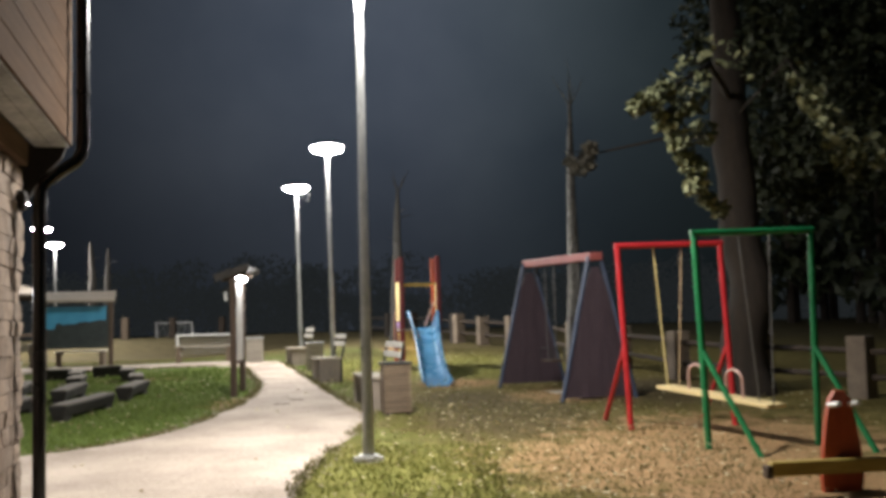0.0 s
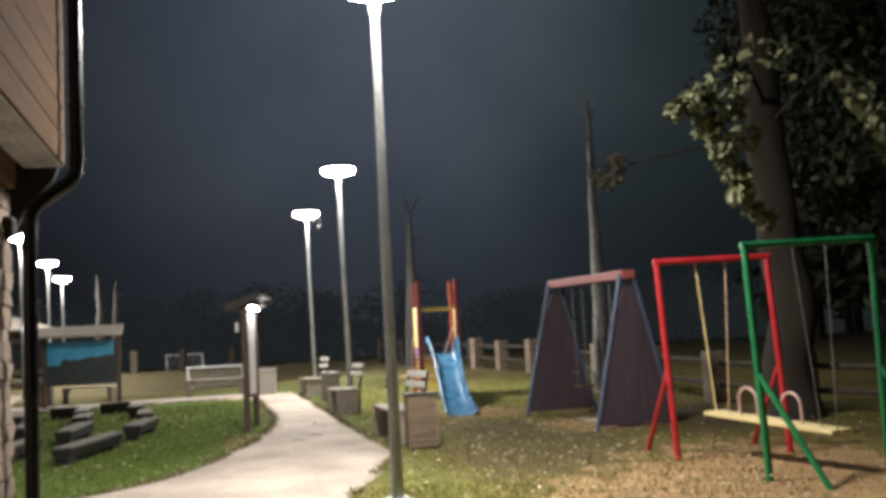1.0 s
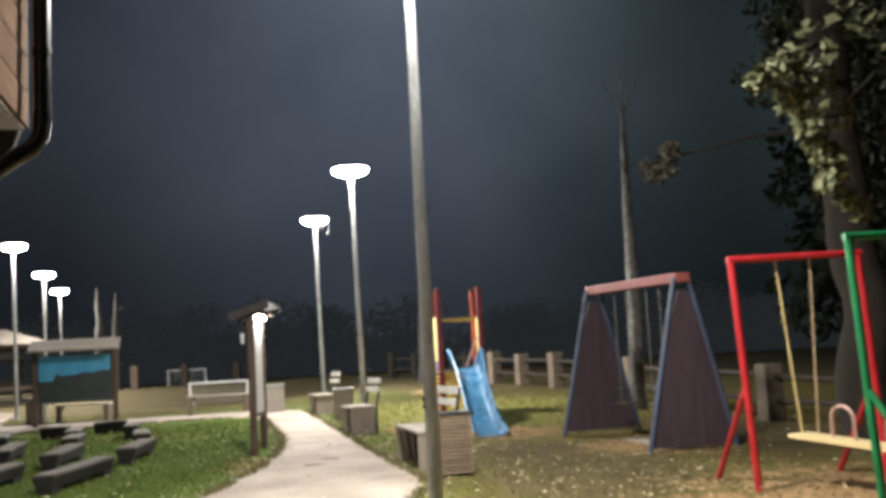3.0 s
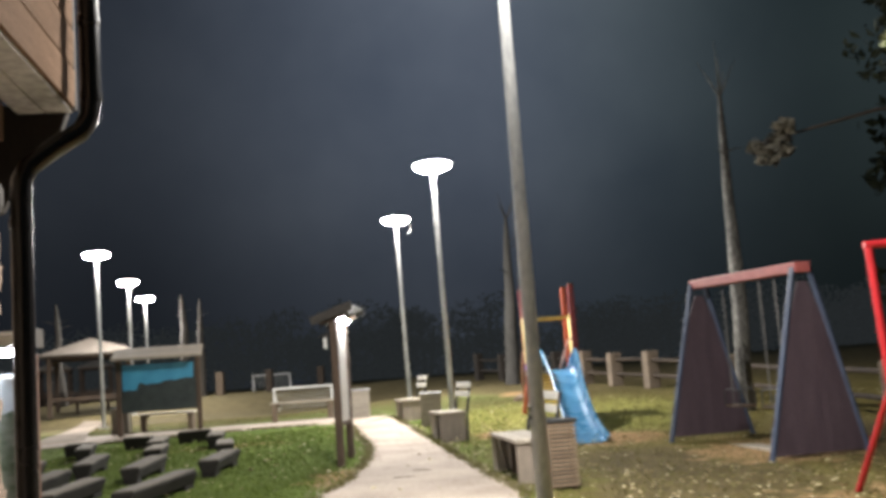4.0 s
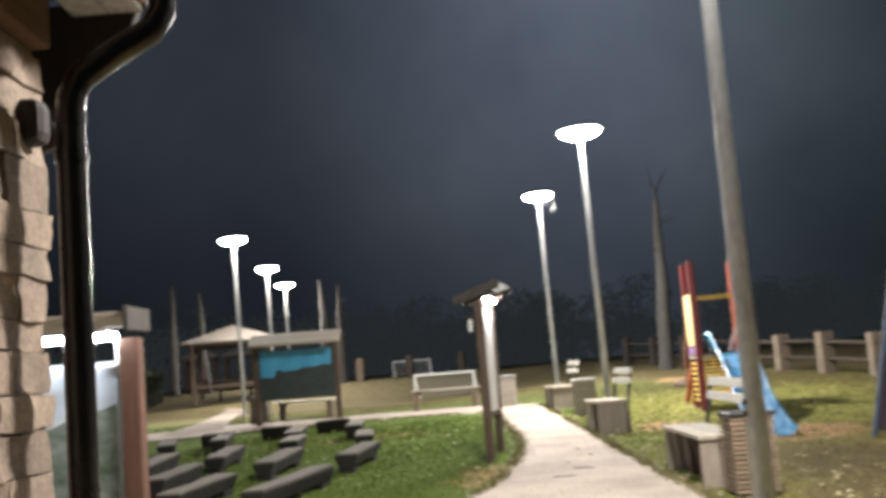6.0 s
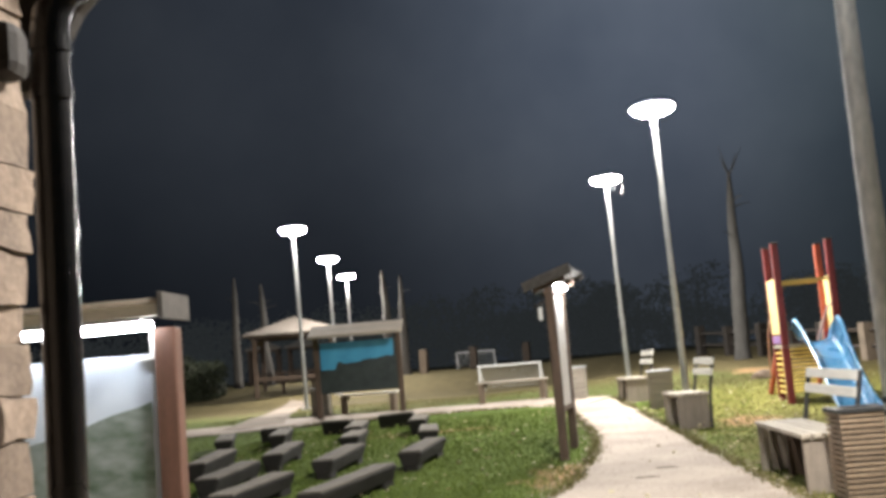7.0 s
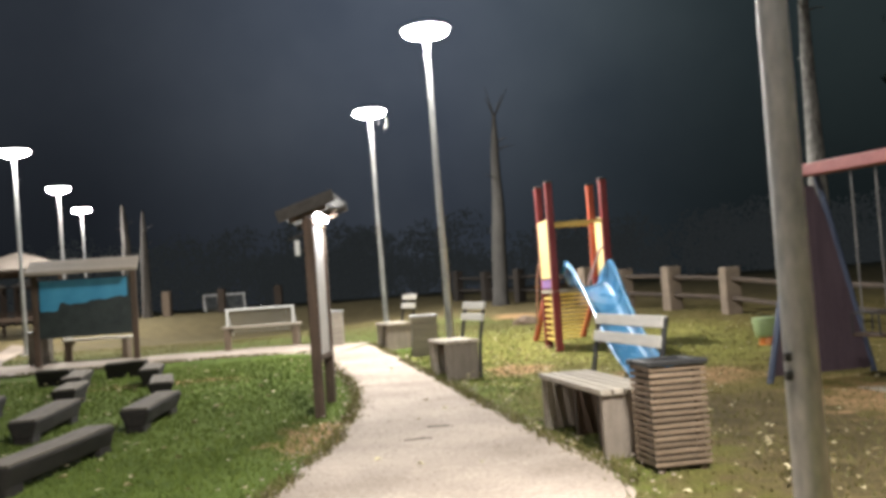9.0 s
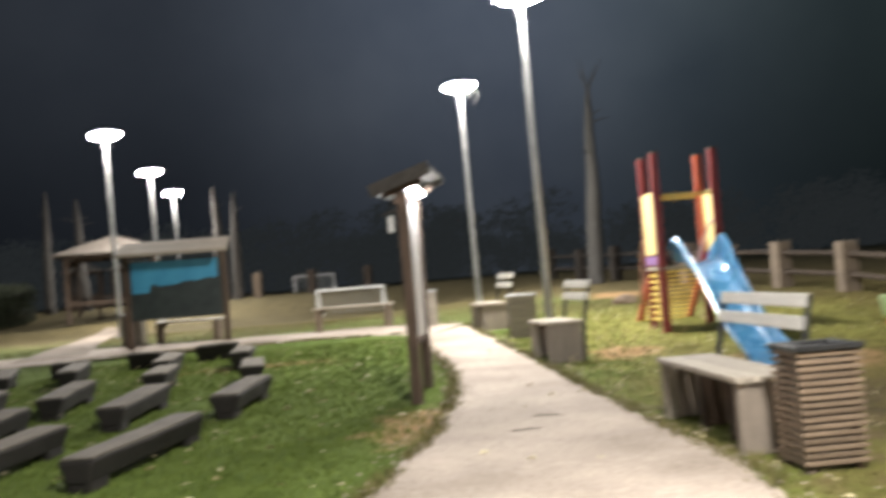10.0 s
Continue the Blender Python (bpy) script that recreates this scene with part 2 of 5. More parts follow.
# yellowish blades, brightened to carry the pool of lamplight
M_LAMPGRASS = leaf_material("lamp_bright_blades", (0.125, 0.14, 0.028), (0.25, 0.26, 0.065))
M_DRYGRASS = leaf_material("dry_blades", (0.1, 0.095, 0.03), (0.19, 0.165, 0.065))
M_FALLEN = leaf_material("fallen_leaf_colours", (0.22, 0.165, 0.075), (0.68, 0.61, 0.4))
M_SHINGLE = surface("reed_roof", (0.042, 0.034, 0.027), (0.095, 0.078, 0.063), 0.9, 0, 3, (8, 8, 1), 40, 0.5, 0.1)
# lighter copy of the reed roof, standing in for light on far roofs
M_BRIGHTREED = surface("brightened_reed_roof", (0.16, 0.14, 0.12), (0.3, 0.265, 0.23), 0.9, 0, 3, (8, 8, 1), 40, 0.4, 0.1)
M_PICTSKY = surface("printed_blue_sky", (0.03, 0.2, 0.35), (0.06, 0.29, 0.46), 0.3, 0, 1.5, (1, 1, 1), 3, 0)
M_PICTWOOD = surface("printed_dark_forest", (0.014, 0.02, 0.02), (0.036, 0.046, 0.044), 0.35, 0, 6, (1, 1, 1), 25, 0)
M_PICTPALE = surface("printed_pale_sky", (0.42, 0.48, 0.56), (0.54, 0.58, 0.63), 0.4, 0, 1.2, (1, 1, 1), 3, 0)
M_PICTHILL = surface("printed_hillside", (0.05, 0.085, 0.05), (0.24, 0.27, 0.26), 0.4, 0, 2.5, (1, 1, 2), 9, 0)
M_TOYGREEN = surface("pale_green_plastic", (0.25, 0.34, 0.16), (0.36, 0.45, 0.24), 0.45)
M_TOYORANGE = surface("orange_plastic", (0.55, 0.16, 0.03), (0.68, 0.24, 0.06), 0.45)
M_PATH = surface("sandy_gravel", (0.245, 0.196, 0.154), (0.505, 0.423, 0.352), 0.95, 0, 1.1, (1, 1, 1), 34, 0.8)
# a darker tone of the path colour
M_DARKPATH = surface("darker_path_sand", (0.135, 0.105, 0.08), (0.27, 0.215, 0.168), 0.95, 0, 1.1, (1, 1, 1), 34, 0.8)
M_SLAT = surface("bin_slat_wood", (0.125, 0.088, 0.057), (0.27, 0.198, 0.137), 0.7, 0, 4, (1, 10, 10), 30, 0.25, 0.15)


def ground_material():
    """Lawn with sandy, worn earth where children play."""
    m = bpy.data.materials.new("lawn_and_earth")
    m.use_nodes = True
    n, l = m.node_tree.nodes, m.node_tree.links
    b = n["Principled BSDF"]
    geo = n.new("ShaderNodeNewGeometry")
    big, mid, fine = (n.new("ShaderNodeTexNoise") for _ in range(3))
    for t, s in ((big, 0.55), (mid, 3.5), (fine, 38.0)):
        t.inputs["Scale"].default_value, t.inputs["Detail"].default_value = s, 5
        l.new(geo.outputs["Position"], t.inputs["Vector"])

    def math_node(op, a, c):
        k = n.new("ShaderNodeMath")
        k.operation = op
        for i, v in enumerate((a, c)):
            if isinstance(v, (int, float)):
                k.inputs[i].default_value = v
            else:
                l.new(v, k.inputs[i])
        return k.outputs[0]

    def ramp_node(fac, stops):
        r = n.new("ShaderNodeValToRGB")
        e = r.color_ramp.elements
        e[0].position, e[0].color = stops[0][0], rgb(stops[0][1])
        e[1].position, e[1].color = stops[-1][0], rgb(stops[-1][1])
        for p, c in stops[1:-1]:
            e.new(p).color = rgb(c)
        l.new(fac, r.inputs["Fac"])
        return r.outputs["Color"]

    def mixed(fac, a, c):
        k = n.new("ShaderNodeMix")
        k.data_type = "RGBA"
        l.new(fac, k.inputs["Factor"])
        l.new(a, k.inputs["A"])
        l.new(c, k.inputs["B"])
        return k.outputs["Result"]

    grain = math_node("ADD", math_node("MULTIPLY", fine.outputs["Fac"], 0.6), math_node("MULTIPLY", mid.outputs["Fac"], 0.4))
    lawn = ramp_node(grain, ((0.34, (0.058, 0.09, 0.016)), (0.5, (0.096, 0.138, 0.026)), (0.66, (0.155, 0.205, 0.046))))
    dry = ramp_node(grain, ((0.34, (0.085, 0.072, 0.022)), (0.5, (0.14, 0.115, 0.036)), (0.66, (0.225, 0.175, 0.065))))
    earth = ramp_node(grain, ((0.3, (0.2, 0.121, 0.056)), (0.5, (0.3, 0.19, 0.094)), (0.7, (0.41, 0.275, 0.15))))
    # darker brown tone for the spots east of the path
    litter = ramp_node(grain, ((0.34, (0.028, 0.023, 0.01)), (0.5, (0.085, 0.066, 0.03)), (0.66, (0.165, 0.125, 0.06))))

    def spots(places):
        best = None
        for cx, cy, rx, ry in places:
            off, sc, ln = (n.new("ShaderNodeVectorMath") for _ in range(3))
            off.operation, sc.operation, ln.operation = "SUBTRACT", "MULTIPLY", "LENGTH"
            l.new(geo.outputs["Position"], off.inputs[0])
            off.inputs[1].default_value = (cx, cy, 0)
            sc.inputs[1].default_value = (1 / rx, 1 / ry, 0)
            l.new(off.outputs["Vector"], sc.inputs[0])
            l.new(sc.outputs["Vector"], ln.inputs[0])
            v = math_node("SUBTRACT", 1.0, ln.outputs["Value"])
            best = v if best is None else math_node("MAXIMUM", best, v)
        edge = math_node("ADD", best, math_node("MULTIPLY", math_node("SUBTRACT", mid.outputs["Fac"], 0.5), 1.6))
        k = n.new("ShaderNodeMapRange")
        k.inputs["From Min"].default_value, k.inputs["From Max"].default_value = 0.0, 0.45
        l.new(edge, k.inputs["Value"])
        return k.outputs["Result"]

    fresh = spots(((0.6, 23.6, 2.4, 4.6), (-1.5, 24.0, 1.5, 4.0)))
    # pool of lamplight at the lamp foot, painted as lighter yellow-green ground
    green = spots(((-0.5, 9.8, 1.6, 2.8),))
    light_grass = ramp_node(grain, ((0.34, (0.095, 0.1, 0.022)), (0.5, (0.165, 0.162, 0.04)), (0.66, (0.28, 0.255, 0.085))))
    worn = spots(((3.2, 12.4, 2.2, 2.6), (2.1, 17.5, 1.05, 1.5), (0.35, 19.7, 1.0, 0.9), (3.4, 9.6, 2.4, 1.5), (2.2, 11.3, 1.9, 2.0), (-1.4, 21.3, 0.5, 0.7), (-1.05, 30.8, 0.8, 1.0), (-3.3, 17.4, 0.45, 1.0), (-6.3, 22.4, 1.5, 0.28)))
    dark_spots = spots(((0.9, 14.6, 1.7, 2.2), (1.2, 15.3, 1.2, 2.1), (0.5, 16.8, 1.2, 2.0), (3.4, 17.5, 1.6, 3.0)))
    sep = n.new("ShaderNodeSeparateXYZ")
    l.new(geo.outputs["Position"], sep.inputs[0])
    east = n.new("ShaderNodeMapRange")
    east.inputs["From Min"].default_value, east.inputs["From Max"].default_value = -2.9, 0.3
    l.new(math_node("ADD", sep.outputs["X"], math_node("MULTIPLY", math_node("SUBTRACT", big.outputs["Fac"], 0.5), 5.0)), east.inputs["Value"])
    north = n.new("ShaderNodeMapRange")
    north.inputs["From Min"].default_value, north.inputs["From Max"].default_value = 25.0, 33.0
    l.new(math_node("ADD", sep.outputs["Y"], math_node("MULTIPLY", math_node("SUBTRACT", big.outputs["Fac"], 0.5), 6.0)), north.inputs["Value"])
    field = ramp_node(grain, ((0.34, (0.046, 0.038, 0.018)), (0.5, (0.095, 0.077, 0.037)), (0.66, (0.155, 0.123, 0.062))))
    grassy = mixed(north.outputs["Result"], mixed(east.outputs["Result"], lawn, dry), field)
    l.new(mixed(worn, mixed(green, mixed(dark_spots, mixed(fresh, grassy, light_grass), litter), light_grass), earth), b.inputs["Base Color"])
    b.inputs["Roughness"].default_value = 0.95
    b.inputs["Specular IOR Level"].default_value = 0.1
    bp = n.new("ShaderNodeBump")
    bp.inputs["Strength"].default_value, bp.inputs["Distance"].default_value = 0.4, 0.03
    l.new(grain, bp.inputs["Height"])
    l.new(bp.outputs["Normal"], b.inputs["Normal"])
    return m


M_GROUND = ground_material()


# ---- mesh tools ----
def box(bm, centre, size, rot=None):
    m = Matrix.Translation(centre) @ (rot if rot is not None else Matrix.Identity(4)) @ Matrix.Diagonal((*size, 1))
    return bmesh.ops.create_cube(bm, size=1, matrix=m)["verts"]


def tube(bm, a, c, r0, r1=None, seg=10):
    a, c = Vector(a), Vector(c)
    r1 = r0 if r1 is None else r1
    d = c - a
    m = Matrix.Translation((a + c) / 2) @ d.to_track_quat("Z", "Y").to_matrix().to_4x4()
    return bmesh.ops.create_cone(bm, cap_ends=True, segments=seg, radius1=r0, radius2=r1, depth=d.length, matrix=m)["verts"]


def sweep(bm, pts, radii, seg=10):
    """A round bar through the points, with one radius a point."""
    pts = [Vector(p) for p in pts]
    rings = []
    side = None
    for i, p in enumerate(pts):
        d = (pts[min(i + 1, len(pts) - 1)] - pts[max(i - 1, 0)]).normalized()
        if side is None:
            side = d.orthogonal().normalized()
        side = (side - d * side.dot(d)).normalized()
        up = d.cross(side)
        r = radii[i] if isinstance(radii, (list, tuple)) else radii
        rings.append([bm.verts.new(p + (side * math.cos(k * math.tau / seg) + up * math.sin(k * math.tau / seg)) * r) for k in range(seg)])
    for a, c in zip(rings, rings[1:]):
        for k in range(seg):
            bm.faces.new((a[k], a[(k + 1) % seg], c[(k + 1) % seg], c[k]))
    bm.faces.new(rings[0][::-1])
    bm.faces.new(rings[-1])


def finish(bm, name, material, bevel=0.0, smooth=False):
    if bevel:
        bmesh.ops.bevel(bm, geom=list(bm.edges), offset=bevel, segments=2, affect="EDGES", profile=0.5)
    me = bpy.data.meshes.new(name)
    bm.to_mesh(me)
    bm.free()
    me.materials.append(material)
    if smooth:
        me.polygons.foreach_set("use_smooth", [True] * len(me.polygons))
        me.set_sharp_from_angle(angle=radians(40))
    return me


def part(name, bm, material, parent, label="", bevel=0.0, smooth=False):
    ob = new(name, finish(bm, name, material, bevel, smooth))
    ob.parent = parent
    return tagged(ob, label)


def bar(name, centre, size, material, parent, label="", bevel=0.006, rot=None):
    bm = bmesh.new()
    box(bm, centre, size, rot)
    return part(name, bm, material, parent, label, bevel)


def rod(name, a, c, r, material, parent, label="", r1=None, seg=12):
    bm = bmesh.new()
    tube(bm, a, c, r, r1, seg)
    return part(name, bm, material, parent, label, 0, True)


def thing(name, m, label, category, group=""):
    ob = new(name)
    ob.matrix_world = m
    ob.empty_display_size = 0.2
    return tagged(ob, label, category, group)


def smooth_step(a, c, v):
    k = min(1.0, max(0.0, (v - a) / (c - a)))
    return k * k * (3 - 2 * k)


def g(x, y):
    """Height of the ground: a gentle rise to the north, level field to the north-west, then a bank."""
    y0 = max(-30.0, y)
    rise = 0.25 + 0.0405 * min(y0, 28.0)
    over = max(0.0, min(y0, 42.0) - 28.0)
    east = 0.0405 * over
    west = 0.62 * smooth_step(37.0, 46.0, y0)
    k = smooth_step(-7.0, -2.0, x)
    berm = 0.045 * math.exp(-((x + 0.5) / 0.9) ** 2 - ((y - 15.2) / 1.6) ** 2)
    dip = 0.09 * smooth_step(5.5, 9.0, -x) * smooth_step(19.0, 26.0, y0)
    return rise + k * east + (1 - k) * west + berm - dip


def curve_points(pts, step=0.35):
    """Points along a smooth line through pts."""
    pts = [Vector((*p, 0)) for p in pts]
    res = []
    for i in range(len(pts) - 1):
        p0, p1, p2, p3 = pts[max(i - 1, 0)], pts[i], pts[i + 1], pts[min(i + 2, len(pts) - 1)]
        k = max(2, int((p2 - p1).length / step))
        for j in range(k):
            t = j / k
            res.append(0.5 * ((2 * p1) + (p2 - p0) * t + (2 * p0 - 5 * p1 + 4 * p2 - p3) * t * t + (3 * p1 - p0 - 3 * p2 + p3) * t ** 3))
    res.append(pts[-1])
    return [(p.x, p.y) for p in res]


# ---- ground and paths ----
def build_ground():
    near_x = np.arange(-26, 14.01, 0.5)
    xs = np.concatenate([[-400, -250, -150, -100, -70, -50, -38, -31], near_x, [18, 24, 32, 45, 65, 100, 160, 250, 400]])
    ys = np.concatenate([[-300, -150, -80, -40, -20, -10], np.arange(-6, 60.01, 0.5), [64, 70, 80, 95, 120, 160, 230, 330, 450]])
    vs = []
    for y in ys:
        for x in xs:
            lump = 0.03 * noise.noise(Vector((x * 0.5, y * 0.5, 0.3))) if -30 < x < 20 and y < 60 else 0
            vs.append((x, y, g(x, y) + lump))
    w = len(xs)
    fs = [(j * w + i, j * w + i + 1, (j + 1) * w + i + 1, (j + 1) * w + i) for j in range(len(ys) - 1) for i in range(w - 1)]
    me = bpy.data.meshes.new("ground")
    me.from_pydata(vs, [], fs)
    me.materials.append(M_GROUND)
    me.polygons.foreach_set("use_smooth", [True] * len(me.polygons))
    return tagged(new("ground", me), "gently rising lawn with worn sandy play area", "ground", kind="structure")


build_ground()

MAIN_EDGE_W = [(-3.6, -8), (-3.7, 0), (-4.6, 9.5), (-5.6, 11.7), (-4.5, 12.45), (-3.63, 13.5), (-3.2, 15.4), (-3.06, 17.4), (-3.25, 19.9), (-3.88, 22.55), (-4.3, 24.2)]
MAIN_EDGE_E = [(3.2, -8), (2.2, 0), (0.2, 6), (-1.05, 8.6), (-1.25, 10.4), (-1.15, 12.4), (-0.98, 13.7), (-0.9, 14.9), (-1.25, 16.3), (-1.87, 18.7), (-2.58, 21.5), (-3.72, 25.9)]
CROSS_EDGE_S = [(-4.25, 24.1), (-4.8, 25.2), (-5.7, 25.35), (-7.0, 25.6), (-8.2, 25.9), (-9.3, 25.9), (-10.3, 25.4), (-11.5, 25.1), (-12.4, 25.0), (-16, 25.2), (-26, 25.6)]
CROSS_EDGE_N = [(-3.7, 26.4), (-5.1, 26.7), (-6.45, 26.9), (-7.8, 27.3), (-9.0, 27.5), (-10.1, 27.6), (-11.3, 27.4), (-12.2, 26.6), (-16, 26.5), (-26, 26.8)]
PAV_EDGE_W = [(-11.8, 25.4), (-11.95, 26.6), (-12.4, 28.6), (-14.5, 34.3), (-16.4, 39.2)]
PAV_EDGE_E = [(-10.4, 26.2), (-10.9, 27.5), (-11.6, 28.8), (-13.1, 32.7), (-15.2, 38.2)]
PATH_AREAS = []


def build_path(name, west, east, lift, label, material=M_PATH):
    a, c = curve_points(west), curve_points(east)
    k = max(len(a), len(c))

    def even(line):
        d = [0.0]
        for p, q in zip(line, line[1:]):
            d.append(d[-1] + math.dist(p, q))
        s = np.linspace(0, d[-1], k)
        return np.stack([np.interp(s, d, [p[i] for p in line]) for i in (0, 1)], 1)

    a, c = even(a), even(c)
    PATH_AREAS.append(np.concatenate([a, c[::-1]]))
    rng = np.random.RandomState(5)
    a = a + rng.normal(0, 0.022, a.shape)
    c = c + rng.normal(0, 0.022, c.shape)
    vs, fs, across = [], [], 9
    for p, q in zip(a, c):
        for j in range(across + 1):
            x, y = p + (q - p) * j / across
            edge = -0.03 if j in (0, across) else 0.0
            vs.append((x, y, g(x, y) + lift + 0.012 * noise.noise(Vector((x * 1.1, y * 1.1, 2))) + edge))
    w = across + 1
    for i in range(k - 1):
        for j in range(across):
            fs.append((i * w + j, i * w + j + 1, (i + 1) * w + j + 1, (i + 1) * w + j))
    me = bpy.data.meshes.new(name)
    me.from_pydata(vs, [], fs)
    me.materials.append(material)
    me.polygons.foreach_set("use_smooth", [True] * len(me.polygons))
    return tagged(new(name, me), label, "path", kind="structure")


build_path("path", MAIN_EDGE_W, MAIN_EDGE_E, 0.045, "pale sandy gravel path curving across the lawn")
build_path("path", CROSS_EDGE_S, CROSS_EDGE_N, 0.051, "pale sandy gravel path crossing the lawn")
build_path("path", PAV_EDGE_W, PAV_EDGE_E, 0.057, "darker sandy path towards the pavilion", M_DARKPATH)


# ---- building at the path ----
STONE_FACE, STONE_END = -0.035, 0.02
PIPE_LOW, PIPE_UP = (0.125, -0.15), (0.425, 0.0)


def build_building():
    """Stone ground floor and a jettied timber upper floor, turned 12 degrees."""
    hut = thing("stone_house", pose(-3.16, 9.05, 0, 0, 0, 12), "stone house with jettied timber upper floor", "house")
    back = -17.0
    bar("wall", (-4.25, back / 2 - 0.03, 1.8), (8.2, -back - 0.06, 3.6), M_MORTAR, hut, "rough limestone wall", 0.0)
    bar("timber_beam", (-0.06, back / 2 - 0.02, 3.5), (0.16, -back + 0.0, 0.19), M_SIDING, hut, "brown timber wall beam", 0.01)
    bar("upper_wall", (-4.0, back / 2 + 0.07, 5.2), (8.55, -back + 0.14, 3.1), M_BLACKWOOD, hut, "", 0.0)
    bar("roof", (-4.0, back / 2 + 0.07, 6.85), (9.6, -back + 1.0, 0.2), M_SHINGLE, hut, "", 0.02)
    # soffit boards under the jetty
    for i, x in enumerate((0.1, 0.235)):
        bar("soffit_board", (x - 0.0, back / 2 + 0.09, 3.6), (0.128, -back + 0.15, 0.024), M_SOFFIT, hut, "pale soffit board", 0.003)
    # horizontal siding on the long side and on the end
    for i in range(13):
        z = 3.70 + i * 0.205
        bm = bmesh.new()
        box(bm, (0.305, back / 2 + 0.06, z), (0.035, -back + 0.14, 0.19), pose(0, 0, 0, 0, 2, 0))
        part("siding_board", bm, M_SIDING, hut, "", 0.006)
    bar("corner_board", (0.29, 0.165, 4.9), (0.06, 0.05, 2.6), M_BLACKWOOD, hut, "", 0.006)
    bar("mortar_bed", (STONE_FACE - 0.14, -1.32, 1.95), (0.24, 2.62, 3.26), M_MORTAR, hut, "", 0.0)
    # rough stones of the long wall near its corner
    rng = random.Random(11)
    z, row = 0.35, 0
    while z < 3.36:
        h = rng.uniform(0.1, 0.19)
        y = STONE_END + rng.uniform(-0.03, 0.02)
        while y > -2.6:
            length = rng.uniform(0.22, 0.5)
            bm = bmesh.new()
            vs = box(bm, (STONE_FACE - 0.12, y - length / 2, z + h / 2), (0.24, length - 0.008, h - 0.007))
            bmesh.ops.subdivide_edges(bm, edges=list(bm.edges), cuts=3, use_grid_fill=True)
            proud = rng.uniform(-0.012, 0.012)
            for v in bm.verts:
                n0 = noise.noise(v.co * 7.0)
                v.co += Vector((proud + 0.022 * n0 + 0.01 * noise.noise(v.co * 23.0), 0.01 * noise.noise(v.co * 11.0 + Vector((5, 0, 0))), 0.012 * noise.noise(v.co * 11.0 + Vector((0, 5, 0)))))
            part("stone", bm, M_STONE, hut, "", 0.0, True)
            y -= length
        z += h
        row += 1
    # a dark patch of the stonework, built as a rounded block
    bar("beam_end", (-0.05, -0.11, 3.12), (0.16, 0.13, 0.16), M_BLACKWOOD, hut, "dark rounded block in the stonework", 0.04)
    # black panel added under the jetty corner, filling a gap that is only dark
    bm = bmesh.new()
    prof = [(-0.4, 3.0), (-0.05, 3.1), (0.07, 3.32), (0.24, 3.5), (0.29, 3.64), (-0.4, 3.64)]
    front, rear = ([bm.verts.new((x, y, z)) for x, z in prof] for y in (0.165, 0.225))
    bm.faces.new(front)
    bm.faces.new(rear[::-1])
    for i in range(len(prof)):
        j = (i + 1) % len(prof)
        bm.faces.new((front[j], front[i], rear[i], rear[j]))
    bmesh.ops.recalc_face_normals(bm, faces=list(bm.faces))
    part("bracket", bm, M_BLACKWOOD, hut, "black panel added in the dark gap under the jetty", 0.008)
    # downpipe with its offset bend
    pipe = thing("drainpipe", pose(-3.16, 9.05, 0, 0, 0, 12), "glossy black metal drainpipe on the house corner", "drainpipe")
    lower, upper = PIPE_LOW, PIPE_UP

    def step(k, z):
        return (lower[0] + (upper[0] - lower[0]) * k, lower[1] + (upper[1] - lower[1]) * k, z)

    line = [step(0, 0.4), step(0, 2.0), step(0, 3.12), step(0.02, 3.19), step(0.1, 3.255), step(0.45, 3.35), step(0.83, 3.44), step(0.96, 3.51), step(1, 3.61), step(1, 4.4), step(1, 6.5)]
    bm = bmesh.new()
    sweep(bm, line, 0.05, 18)
    part("pipe", bm, M_PIPE, pipe, "", 0, True)
    for (x, y), z in ((lower, 2.98), (lower, 1.6), (upper, 4.0), (lower, 3.11), (upper, 3.62)):
        rod("pipe_clip", (x, y, z - 0.02), (x, y, z + 0.02), 0.056, M_PIPE, pipe)


build_building()


